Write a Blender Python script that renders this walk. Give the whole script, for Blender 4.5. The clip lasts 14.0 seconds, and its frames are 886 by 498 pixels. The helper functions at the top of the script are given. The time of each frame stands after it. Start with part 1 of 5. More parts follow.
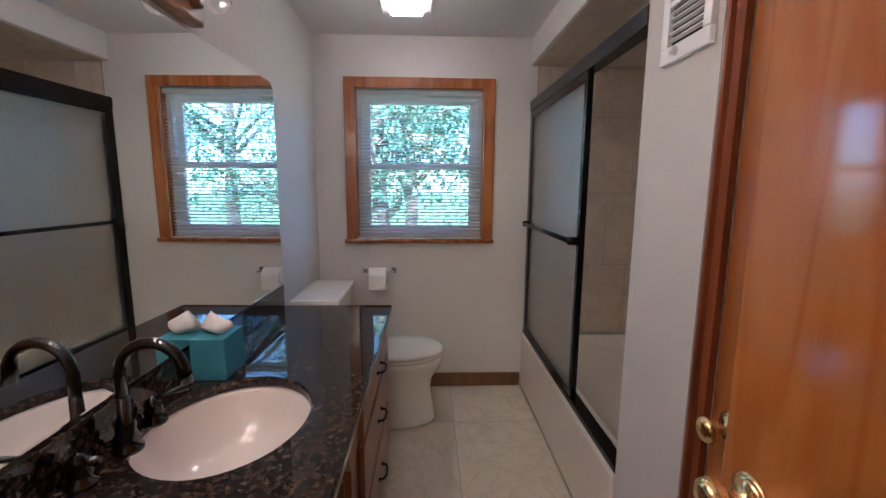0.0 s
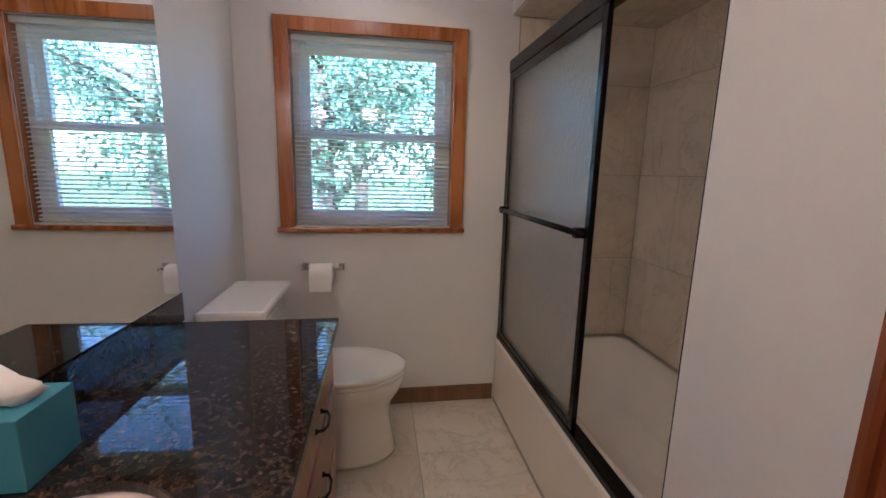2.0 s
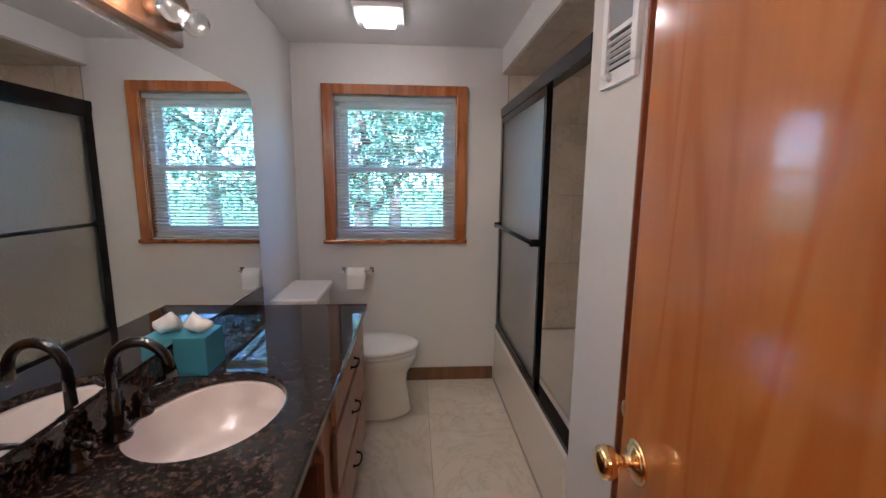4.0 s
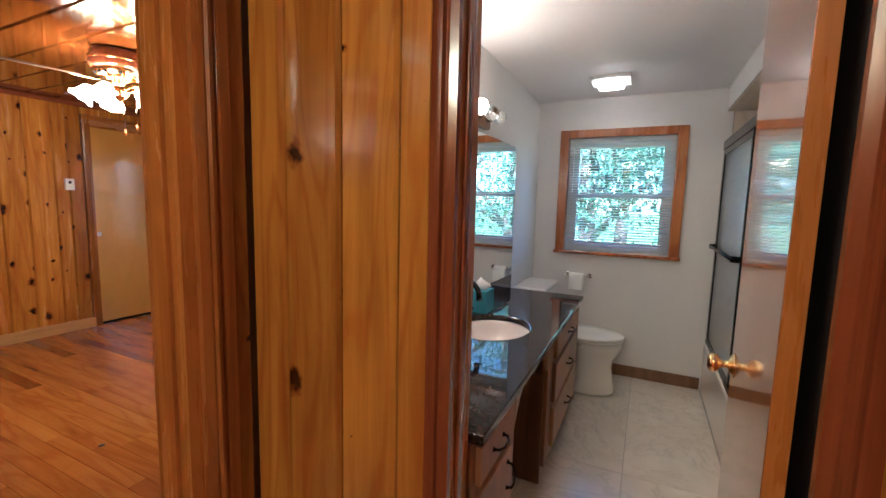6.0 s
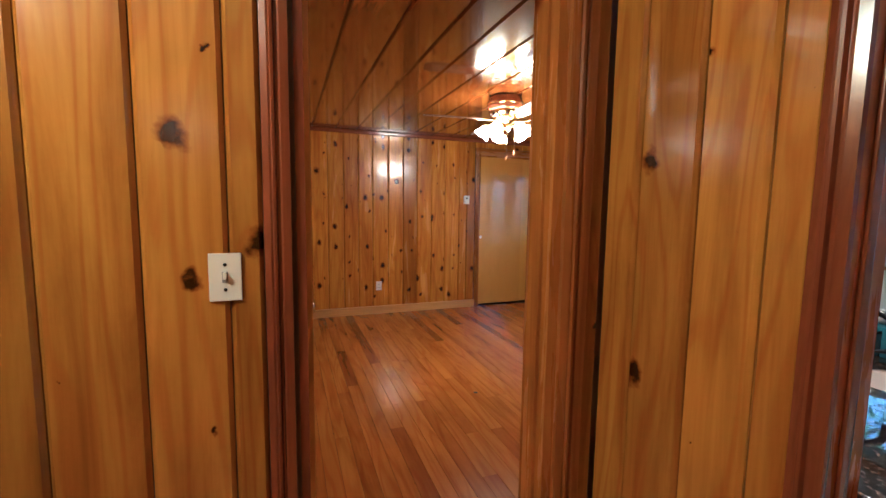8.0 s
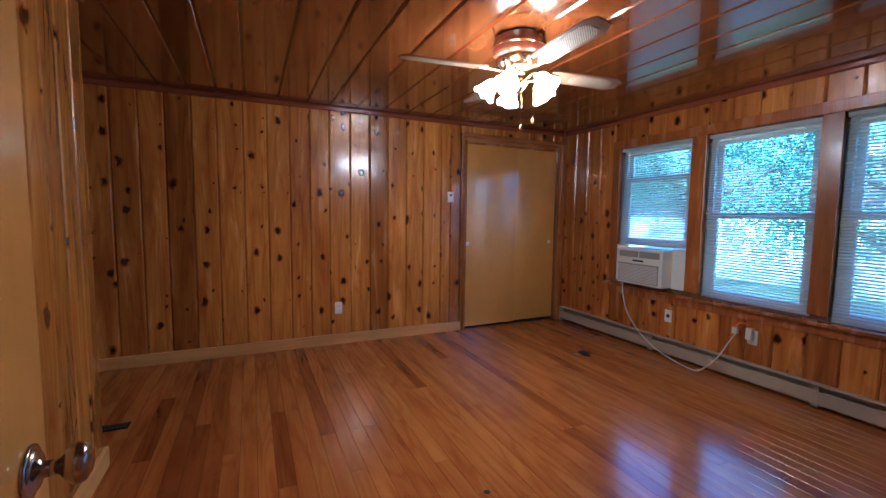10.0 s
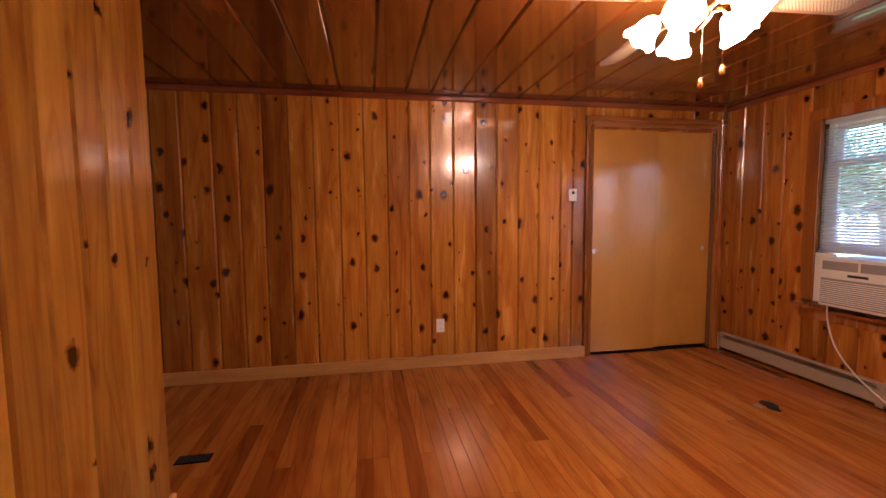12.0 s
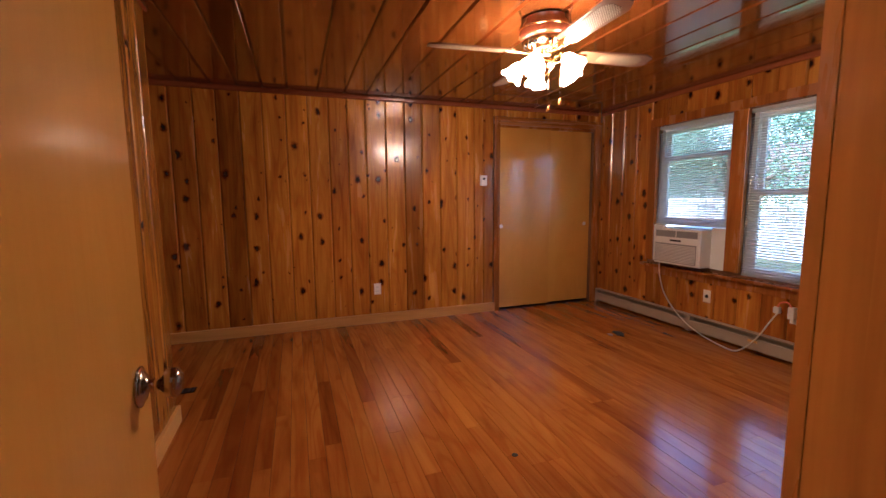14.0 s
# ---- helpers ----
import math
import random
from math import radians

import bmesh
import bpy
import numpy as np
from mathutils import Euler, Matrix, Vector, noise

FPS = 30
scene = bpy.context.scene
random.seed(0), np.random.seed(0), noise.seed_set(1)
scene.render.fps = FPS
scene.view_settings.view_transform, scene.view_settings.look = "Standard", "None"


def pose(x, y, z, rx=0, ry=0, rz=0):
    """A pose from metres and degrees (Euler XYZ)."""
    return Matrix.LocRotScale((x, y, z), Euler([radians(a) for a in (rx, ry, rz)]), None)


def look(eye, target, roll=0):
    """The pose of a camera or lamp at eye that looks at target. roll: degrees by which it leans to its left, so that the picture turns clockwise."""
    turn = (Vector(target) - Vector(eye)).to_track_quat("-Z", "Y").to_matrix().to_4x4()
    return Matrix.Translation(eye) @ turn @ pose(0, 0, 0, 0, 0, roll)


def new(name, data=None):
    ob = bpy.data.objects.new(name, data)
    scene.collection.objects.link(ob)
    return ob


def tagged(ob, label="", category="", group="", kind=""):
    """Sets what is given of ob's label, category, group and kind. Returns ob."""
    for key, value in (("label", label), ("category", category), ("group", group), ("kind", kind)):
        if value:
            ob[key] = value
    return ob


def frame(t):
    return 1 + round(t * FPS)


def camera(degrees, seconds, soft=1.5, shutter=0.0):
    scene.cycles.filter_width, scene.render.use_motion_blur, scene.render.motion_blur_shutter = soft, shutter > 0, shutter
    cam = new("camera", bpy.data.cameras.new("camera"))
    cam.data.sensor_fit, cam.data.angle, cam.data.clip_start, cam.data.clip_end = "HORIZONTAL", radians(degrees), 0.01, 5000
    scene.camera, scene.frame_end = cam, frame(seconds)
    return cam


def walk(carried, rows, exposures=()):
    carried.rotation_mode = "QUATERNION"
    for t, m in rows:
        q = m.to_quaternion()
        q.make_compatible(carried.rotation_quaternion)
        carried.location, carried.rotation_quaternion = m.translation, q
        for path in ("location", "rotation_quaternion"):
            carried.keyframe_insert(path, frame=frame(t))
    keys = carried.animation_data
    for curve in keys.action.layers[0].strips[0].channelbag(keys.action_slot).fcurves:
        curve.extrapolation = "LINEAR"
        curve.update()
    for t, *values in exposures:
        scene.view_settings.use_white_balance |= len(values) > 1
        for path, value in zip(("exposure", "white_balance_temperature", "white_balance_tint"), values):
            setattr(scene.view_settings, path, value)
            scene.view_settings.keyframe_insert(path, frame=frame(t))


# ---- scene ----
cam = camera(93.3, 14.0)
PATH = [
    (0.0, (-0.37, -0.141, 1.329), (-0.299, 1.836, 1.034), 0.4),
    (0.5, (-0.358, 0.096, 1.325), (-0.232, 2.069, 1.026), 0.7),
    (1.0, (-0.375, 0.232, 1.309), (-0.161, 2.196, 0.998), 1.4),
    (1.5, (-0.39, 0.318, 1.287), (-0.121, 2.271, 0.951), 1.6),
    (2.0, (-0.403, 0.342, 1.285), (-0.097, 2.285, 0.926), 1.5),
    (2.2, (-0.415, 0.345, 1.281), (-0.075, 2.28, 0.907), 1.3),
    (4.3, (-0.275, -0.399, 1.378), (-0.193, 1.578, 1.088), 1.6),
    (4.5, (-0.253, -0.486, 1.367), (-0.209, 1.494, 1.089), 2.6),
    (5.0, (-0.238, -0.706, 1.362), (-0.272, 1.275, 1.087), 2.9),
    (5.5, (-0.236, -0.916, 1.337), (-0.516, 1.049, 1.096), 2.2),
    (6.0, (-0.202, -1.09, 1.375), (-1.066, 0.7, 1.151), 1.4),
    (6.4, (-0.121, -1.204, 1.371), (-1.454, 0.27, 1.152), 1.2),
    (6.5, (-0.101, -1.21, 1.358), (-1.508, 0.196, 1.151), 1.3),
    (7.0, (-0.007, -1.306, 1.348), (-1.698, -0.257, 1.151), 1.4),
    (7.5, (0.019, -1.321, 1.351), (-1.818, -0.557, 1.151), 0.9),
    (7.7, (-0.014, -1.287, 1.353), (-1.879, -0.594, 1.155), 0.8),
    (9.8, (-1.146, -0.946, 1.285), (-2.982, -0.171, 1.118), 0.6),
    (10.0, (-1.234, -0.909, 1.272), (-3.046, -0.078, 1.107), 0.7),
    (10.5, (-1.444, -0.828, 1.29), (-3.213, 0.09, 1.128), -1.0),
    (11.0, (-1.605, -0.752, 1.293), (-3.363, 0.188, 1.135), -1.6),
    (11.5, (-1.765, -0.728, 1.309), (-3.679, -0.169, 1.159), -1.2),
    (12.0, (-1.844, -0.738, 1.277), (-3.808, -0.391, 1.123), -0.5),
    (12.5, (-1.81, -0.758, 1.283), (-3.771, -0.395, 1.127), -1.2),
    (13.0, (-1.648, -0.837, 1.28), (-3.537, -0.204, 1.104), -1.2),
    (13.5, (-1.399, -0.879, 1.286), (-3.278, -0.227, 1.08), -1.4),
    (14.0, (-1.101, -0.912, 1.244), (-2.976, -0.255, 1.015), -0.5),
]
walk(cam, [(t, look(eye, target, roll)) for t, eye, target, roll in PATH],
     exposures=((0.0, 2.9, 4500, 12), (2.2, 2.95, 4750, 14), (4.5, 3.05, 4450, 10), (6.0, 3.2, 4400, 5), (7.5, 3.35, 4300, 1), (9.8, 2.95, 3550, 3), (10.5, 2.65, 3750, 6),
                (11.1, 2.95, 4650, 18), (11.5, 3.05, 5050, 26), (12.0, 3.2, 5250, 30), (12.7, 3.2, 4850, 22), (13.5, 2.9, 4450, 12), (14.0, 2.85, 4950, 22)))

# ---- world and sun ----
world = bpy.data.worlds.new("sky")
scene.world = world
world.use_nodes = True
wn = world.node_tree.nodes
sky = wn.new("ShaderNodeTexSky")
sky.sky_type = "NISHITA"
sky.sun_disc = False
sky.sun_elevation = radians(48)
sky.sun_rotation = radians(200)
wn["Background"].inputs["Strength"].default_value = 0.15
world.node_tree.links.new(sky.outputs["Color"], wn["Background"].inputs["Color"])
sun = new("sun", bpy.data.lights.new("sun", "SUN"))
sun.data.energy, sun.data.angle, sun.data.color = 5.0, radians(0.5), (1.0, 0.95, 0.86)
sun.matrix_basis = look((6, -14, 22), (0, 8, 0))
LAMP_HALL, LAMP_CEIL, BULB, FAN = 5.6, 3.5, 8.4, 15.5
# ceiling lamp of the hall, behind the walker
hall_light = new("hall_lamp_light", bpy.data.lights.new("hall_lamp_light", "POINT"))
hall_light.data.energy, hall_light.data.shadow_soft_size, hall_light.data.color = LAMP_HALL, 0.14, (1.0, 0.80, 0.42)
hall_light.location = (-0.55, -2.2, 2.18)


# ---- materials ----
def material(name, base=(0.8, 0.8, 0.8), rough=0.5, metal=0.0, **more):
    m = bpy.data.materials.new(name)
    m.use_nodes = True
    b = m.node_tree.nodes["Principled BSDF"]
    b.inputs["Base Color"].default_value = (*base, 1)
    b.inputs["Roughness"].default_value = rough
    b.inputs["Metallic"].default_value = metal
    for k, v in more.items():
        b.inputs[k.replace("_", " ")].default_value = v
    return m


def nodes_of(m):
    nt = m.node_tree
    return nt, nt.nodes, nt.nodes["Principled BSDF"]


def link(nt, a, b):
    nt.links.new(a, b)


def coords(nt, scale=(1, 1, 1), spread=40.0, along="z", island=False):
    """Object coordinates, shifted by the object's own random number."""
    n = nt.nodes
    tc, oi = n.new("ShaderNodeTexCoord"), n.new("ShaderNodeObjectInfo")
    mul = n.new("ShaderNodeMath")
    mul.operation = "MULTIPLY"
    mul.inputs[1].default_value = spread
    rand = n.new("ShaderNodeNewGeometry").outputs["Random Per Island"] if island else oi.outputs["Random"]
    link(nt, rand, mul.inputs[0])
    add = n.new("ShaderNodeVectorMath")
    add.operation = "ADD"
    if along == "x":
        sep, com = n.new("ShaderNodeSeparateXYZ"), n.new("ShaderNodeCombineXYZ")
        link(nt, tc.outputs["Object"], sep.inputs[0])
        for a, b in (("Y", "X"), ("Z", "Y"), ("X", "Z")):
            link(nt, sep.outputs[a], com.inputs[b])
        link(nt, com.outputs[0], add.inputs[0])
    else:
        link(nt, tc.outputs["Object"], add.inputs[0])
    link(nt, mul.outputs[0], add.inputs[1])
    mp = n.new("ShaderNodeMapping")
    mp.inputs["Scale"].default_value = scale
    link(nt, add.outputs[0], mp.inputs["Vector"])
    return mp.outputs["Vector"], rand, add.outputs[0]


def ramp(nt, fac, stops):
    r = nt.nodes.new("ShaderNodeValToRGB")
    e = r.color_ramp.elements
    while len(e) < len(stops):
        e.new(0.5)
    for i, (p, c) in enumerate(stops):
        e[i].position, e[i].color = p, (*c, 1)
    link(nt, fac, r.inputs["Fac"])
    return r.outputs["Color"]


def noise_tex(nt, vec, scale, detail=4.0, rough=0.55, distort=0.0):
    t = nt.nodes.new("ShaderNodeTexNoise")
    t.inputs["Scale"].default_value, t.inputs["Detail"].default_value = scale, detail
    t.inputs["Roughness"].default_value, t.inputs["Distortion"].default_value = rough, distort
    link(nt, vec, t.inputs["Vector"])
    return t.outputs["Fac"]


def mixc(nt, fac, a, b, kind="MIX"):
    x = nt.nodes.new("ShaderNodeMix")
    x.data_type, x.blend_type = "RGBA", kind
    if isinstance(fac, float):
        x.inputs["Factor"].default_value = fac
    else:
        link(nt, fac, x.inputs["Factor"])
    for sock, v in ((x.inputs["A"], a), (x.inputs["B"], b)):
        if isinstance(v, tuple):
            sock.default_value = (*v, 1)
        else:
            link(nt, v, sock)
    return x.outputs["Result"]


def bump(nt, b, height, strength=0.15, distance=0.004):
    k = nt.nodes.new("ShaderNodeBump")
    k.inputs["Strength"].default_value, k.inputs["Distance"].default_value = strength, distance
    link(nt, height, k.inputs["Height"])
    link(nt, k.outputs["Normal"], b.inputs["Normal"])


def wood(name, dark, mid, light, rough=0.28, knots=0.0, spread=0.55, grain=11.0, coat=0.0, along="z", island=False, rings=0.0, sparse=0.25, clear=0.10, knot=0.21, tones=()):
    """Varnished wood whose grain runs along the object's own z; each object has its own tone."""
    m = material(name, mid, rough)
    nt, n, b = nodes_of(m)
    vec, rnd, raw = coords(nt, (grain, grain, 1.1), 40.0, along, island)
    g = noise_tex(nt, vec, 1.0, 5.0, 0.6, 0.7)
    vec2, _, _ = coords(nt, (90.0, 90.0, 2.2), 40.0, along, island)
    fine = noise_tex(nt, vec2, 1.0, 3.0, 0.6, 0.2)
    col = ramp(nt, g, ((0.30, dark), (0.5, mid), (0.72, light)))
    col = mixc(nt, 0.16, col, ramp(nt, fine, ((0.3, dark), (0.65, light))), "MIX")
    if rings:
        # growth rings cut lengthwise: contour lines of a slow noise
        vec3, _, _ = coords(nt, (7.0, 7.0, 0.75), 40.0, along, island)
        slow = noise_tex(nt, vec3, 1.0, 1.5, 0.4, 0.3)
        mul, sn = n.new("ShaderNodeMath"), n.new("ShaderNodeMath")
        mul.operation, sn.operation = "MULTIPLY", "SINE"
        mul.inputs[1].default_value = 48.0
        link(nt, slow, mul.inputs[0])
        link(nt, mul.outputs[0], sn.inputs[0])
        k = 1 - rings
        col = mixc(nt, 1.0, col, ramp(nt, sn.outputs[0], ((0.0, (1.06, 1.06, 1.06)), (0.55, (1.0, 1.0, 1.0)), (0.95, (k, k * 0.86, k * 0.72)))), "MULTIPLY")
    tone = ramp(nt, rnd, tones or ((0.0, (1 - spread, 1 - spread * 1.12, 1 - spread * 1.3)), (0.25, (1.0, 0.97, 0.92)), (0.45, (1.15, 1.22, 1.2)), (0.65, (1 - spread * 0.55, 1 - spread * 0.62, 1 - spread * 0.75)), (0.85, (1.0, 1.0, 1.0)), (1.0, (1.3, 1.42, 1.3))))
    col = mixc(nt, 1.0, col, tone, "MULTIPLY")
    if knots:
        mp = n.new("ShaderNodeMapping")
        mp.inputs["Scale"].default_value = (knots, 0.0, knots * 0.74)
        link(nt, raw, mp.inputs["Vector"])
        wob = n.new("ShaderNodeVectorMath")
        wob.operation = "MULTIPLY_ADD"
        nz = n.new("ShaderNodeTexNoise")
        nz.inputs["Scale"].default_value = 24.0
        nz.inputs["Detail"].default_value = 4.0
        link(nt, raw, nz.inputs["Vector"])
        link(nt, nz.outputs["Color"], wob.inputs[0])
        wob.inputs[1].default_value = (0.30, 0.0, 0.30)
        link(nt, mp.outputs["Vector"], wob.inputs[2])
        v = n.new("ShaderNodeTexVoronoi")
        v.inputs["Scale"].default_value = 1.0
        v.voronoi_dimensions = "2D"
        sp, cm = n.new("ShaderNodeSeparateXYZ"), n.new("ShaderNodeCombineXYZ")
        link(nt, wob.outputs[0], sp.inputs[0])
        link(nt, sp.outputs["X"], cm.inputs["X"])
        link(nt, sp.outputs["Z"], cm.inputs["Y"])
        link(nt, cm.outputs[0], v.inputs["Vector"])
        # a knot only in some cells, each of its own size
        pick = n.new("ShaderNodeSeparateColor")
        link(nt, v.outputs["Color"], pick.inputs[0])
        size = n.new("ShaderNodeMapRange")
        size.inputs["From Min"].default_value, size.inputs["From Max"].default_value = sparse, 1.0
        size.inputs["To Min"].default_value, size.inputs["To Max"].default_value = 0.004, knot
        link(nt, pick.outputs[0], size.inputs["Value"])
        d = n.new("ShaderNodeMath")
        d.operation = "DIVIDE"
        link(nt, v.outputs["Distance"], d.inputs[0])
        link(nt, size.outputs[0], d.inputs[1])
        halo = ramp(nt, d.outputs[0], ((0.0, (0.10, 0.06, 0.04)), (0.28, (0.05, 0.03, 0.02)), (0.46, (0.14, 0.08, 0.05)), (0.64, (0.52, 0.36, 0.22)), (1.0, (1, 1, 1))))
        col = mixc(nt, 1.0, col, halo, "MULTIPLY")
    link(nt, col, b.inputs["Base Color"])
    bump(nt, b, fine, 0.06, 0.002)
    rv = n.new("ShaderNodeMapRange")
    rv.inputs["To Min"].default_value, rv.inputs["To Max"].default_value = rough * 0.8, rough * 1.35
    link(nt, g, rv.inputs["Value"])
    link(nt, rv.outputs[0], b.inputs["Roughness"])
    if coat:
        b.inputs["Coat Weight"].default_value, b.inputs["Coat Roughness"].default_value = coat, clear
    return m


def plaster(name, base, rough=0.6):
    m = material(name, base, rough)
    nt, n, b = nodes_of(m)
    vec, _, _ = coords(nt, (1, 1, 1), 0.0)
    big = noise_tex(nt, vec, 1.3, 3.0)
    small = noise_tex(nt, vec, 140.0, 3.0)
    link(nt, mixc(nt, big, tuple(c * 0.94 for c in base), base), b.inputs["Base Color"])
    bump(nt, b, small, 0.12, 0.002)
    return m


def stone_tile(name, a, c, rough=0.25):
    m = material(name, a, rough)
    nt, n, b = nodes_of(m)
    vec, rnd, raw = coords(nt, (1, 1, 1), 17.0)
    big = noise_tex(nt, vec, 3.2, 6.0, 0.6, 1.4)
    vein = noise_tex(nt, vec, 1.6, 8.0, 0.65, 2.5)
    col = ramp(nt, big, ((0.3, a), (0.7, c)))
    col = mixc(nt, ramp(nt, vein, ((0.48, (0, 0, 0)), (0.505, (0.35, 0.35, 0.35)), (0.53, (0, 0, 0)))), col, tuple(x * 0.6 for x in a))
    link(nt, col, b.inputs["Base Color"])
    bump(nt, b, big, 0.05, 0.002)
    return m


PINE = wood("knotty_pine", (0.27, 0.078, 0.004), (0.46, 0.168, 0.009), (0.60, 0.27, 0.020), 0.24, knots=6.4, coat=0.4, rings=0.05, sparse=0.20, knot=0.26, spread=0.48)
PINE_HALL = wood("golden_hall_pine", (0.27, 0.095, 0.006), (0.42, 0.175, 0.011), (0.54, 0.26, 0.022), 0.2, knots=4.6, spread=0.34, coat=0.6, rings=0.07, sparse=0.40, clear=0.08, knot=0.20)
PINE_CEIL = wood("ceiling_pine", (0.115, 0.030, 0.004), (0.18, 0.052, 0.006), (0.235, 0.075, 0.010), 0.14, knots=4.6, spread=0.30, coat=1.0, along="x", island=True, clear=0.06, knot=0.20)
STRIPS = ((0.0, (0.62, 0.48, 0.40)), (0.07, (0.72, 0.58, 0.50)), (0.11, (0.95, 0.93, 0.90)), (0.5, (1.0, 1.0, 1.0)), (0.8, (1.08, 1.12, 1.10)), (1.0, (1.16, 1.26, 1.25)))
FLOORX = wood("oak_floor_rest", (0.25, 0.066, 0.005), (0.38, 0.122, 0.011), (0.46, 0.170, 0.018), 0.2, grain=7.0, coat=0.4, along="x", island=True, rings=0.06, tones=STRIPS)
FLOORW = wood("oak_floor", (0.25, 0.066, 0.005), (0.38, 0.122, 0.011), (0.46, 0.170, 0.018), 0.2, grain=7.0, coat=0.4, rings=0.06, tones=STRIPS)
TRIMW = wood("trim_wood", (0.24, 0.072, 0.008), (0.36, 0.125, 0.014), (0.45, 0.175, 0.024), 0.25, spread=0.2, coat=0.4)
REDTRIM = wood("red_stained_trim", (0.13, 0.030, 0.012), (0.21, 0.055, 0.018), (0.28, 0.08, 0.026), 0.2, spread=0.15, coat=0.6)
BATHTRIM = wood("bath_window_trim", (0.22, 0.065, 0.012), (0.29, 0.092, 0.02), (0.35, 0.125, 0.03), 0.25, spread=0.12, grain=9.0, coat=0.4, rings=0.2)
BIRCH = wood("birch_door", (0.55, 0.265, 0.038), (0.60, 0.30, 0.045), (0.64, 0.335, 0.055), 0.22, spread=0.05, grain=2.5, coat=0.6)
BATHDOOR = wood("bath_door_veneer", (0.27, 0.088, 0.016), (0.32, 0.108, 0.020), (0.36, 0.132, 0.027), 0.16, spread=0.10, grain=4.0, coat=0.9, rings=0.03, clear=0.06)
CABINET = wood("cabinet_wood", (0.17, 0.07, 0.03), (0.29, 0.135, 0.062), (0.38, 0.19, 0.09), 0.35, spread=0.12)
# near-black and dull: the shade of the door's hinge gap as a colour
SHADEJAMB = material("shade_black_jamb", (0.006, 0.004, 0.004), 0.85, Specular_IOR_Level=0.15)
BASEW = wood("light_baseboard", (0.50, 0.24, 0.055), (0.62, 0.32, 0.08), (0.70, 0.40, 0.11), 0.3, spread=0.1)
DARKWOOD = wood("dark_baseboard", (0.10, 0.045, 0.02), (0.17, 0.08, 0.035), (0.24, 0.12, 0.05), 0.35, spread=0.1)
PAINT = plaster("cool_grey_wall_paint", (0.66, 0.64, 0.61))
CEILP = plaster("white_ceiling_paint", (0.82, 0.80, 0.79), 0.7)
TILE = stone_tile("beige_floor_tile", (0.64, 0.57, 0.46), (0.73, 0.66, 0.55), 0.16)
SHTILE = stone_tile("shower_tile", (0.58, 0.49, 0.37), (0.68, 0.59, 0.47), 0.28)
GROUT = plaster("grout", (0.36, 0.32, 0.27), 0.9)
PORCELAIN = material("white_porcelain", (0.82, 0.80, 0.76), 0.08, Coat_Weight=0.5)
SINKW = material("sink_porcelain", (0.82, 0.74, 0.70), 0.1, Coat_Weight=0.5)
TUB = material("tub_enamel", (0.80, 0.73, 0.62), 0.12, Coat_Weight=0.4)
BLACK = material("black_bronze_metal", (0.012, 0.011, 0.012), 0.22, 0.6)
BLACKG = material("gloss_black_faucet", (0.008, 0.007, 0.007), 0.1, 0.3, Coat_Weight=0.6)
BRASS = material("polished_brass", (0.86, 0.60, 0.26), 0.16, 1.0)
CHROME = material("chrome", (0.75, 0.75, 0.76), 0.1, 1.0)
NICKEL = material("worn_nickel_knob", (0.42, 0.36, 0.28), 0.2, 1.0)
MIRROR = material("mirror_silver", (0.86, 0.88, 0.88), 0.01, 1.0)
VINYL = material("white_vinyl", (0.80, 0.81, 0.82), 0.35)


def translucent_slat():
    """White vinyl slat that lets some daylight through."""
    m = material("white_blind_slat", (0.80, 0.80, 0.79), 0.4)
    nt = m.node_tree
    n = nt.nodes
    tl, mx = n.new("ShaderNodeBsdfTranslucent"), n.new("ShaderNodeMixShader")
    tl.inputs["Color"].default_value = (0.80, 0.80, 0.79, 1)
    mx.inputs[0].default_value = 0.6
    nt.links.new(n["Principled BSDF"].outputs[0], mx.inputs[1])
    nt.links.new(tl.outputs[0], mx.inputs[2])
    nt.links.new(mx.outputs[0], n["Material Output"].inputs["Surface"])
    return m


SLAT = translucent_slat()
PLATE = material("white_plate_plastic", (0.80, 0.77, 0.70), 0.35)
PAPER = material("white_paper", (0.84, 0.82, 0.79), 0.9)
GREYP = material("grey_plastic", (0.26, 0.26, 0.27), 0.5)
ACW = material("ivory_ac_plastic", (0.74, 0.74, 0.71), 0.45)
HEATER = material("cream_heater_enamel", (0.40, 0.33, 0.24), 0.4)
RUBBER = material("dark_void", (0.01, 0.01, 0.01), 0.8)
CORD = material("white_cord", (0.74, 0.70, 0.62), 0.5)
ORANGE = material("orange_cord", (0.75, 0.16, 0.05), 0.5)
SIDING = plaster("pale_siding", (0.62, 0.66, 0.66), 0.7)
BARK = plaster("bark", (0.10, 0.075, 0.055), 0.9)


def granite():
    m = material("black_granite", (0.02, 0.016, 0.014), 0.03, Specular_IOR_Level=0.4)
    nt, n, b = nodes_of(m)
    vec, _, _ = coords(nt, (1, 1, 1), 0.0)
    v = n.new("ShaderNodeTexVoronoi")
    v.inputs["Scale"].default_value = 190.0
    link(nt, vec, v.inputs["Vector"])
    big = noise_tex(nt, vec, 74.0, 5.0, 0.7, 0.1)
    col = ramp(nt, big, ((0.42, (0.008, 0.007, 0.007)), (0.52, (0.024, 0.016, 0.012)), (0.61, (0.075, 0.046, 0.032)), (0.74, (0.16, 0.115, 0.09))))
    sp = ramp(nt, v.outputs["Distance"], ((0.0, (0.10, 0.09, 0.10)), (0.16, (0.0, 0.0, 0.0))))
    link(nt, mixc(nt, 0.5, col, sp, "ADD"), b.inputs["Base Color"])
    return m


GRANITE = granite()


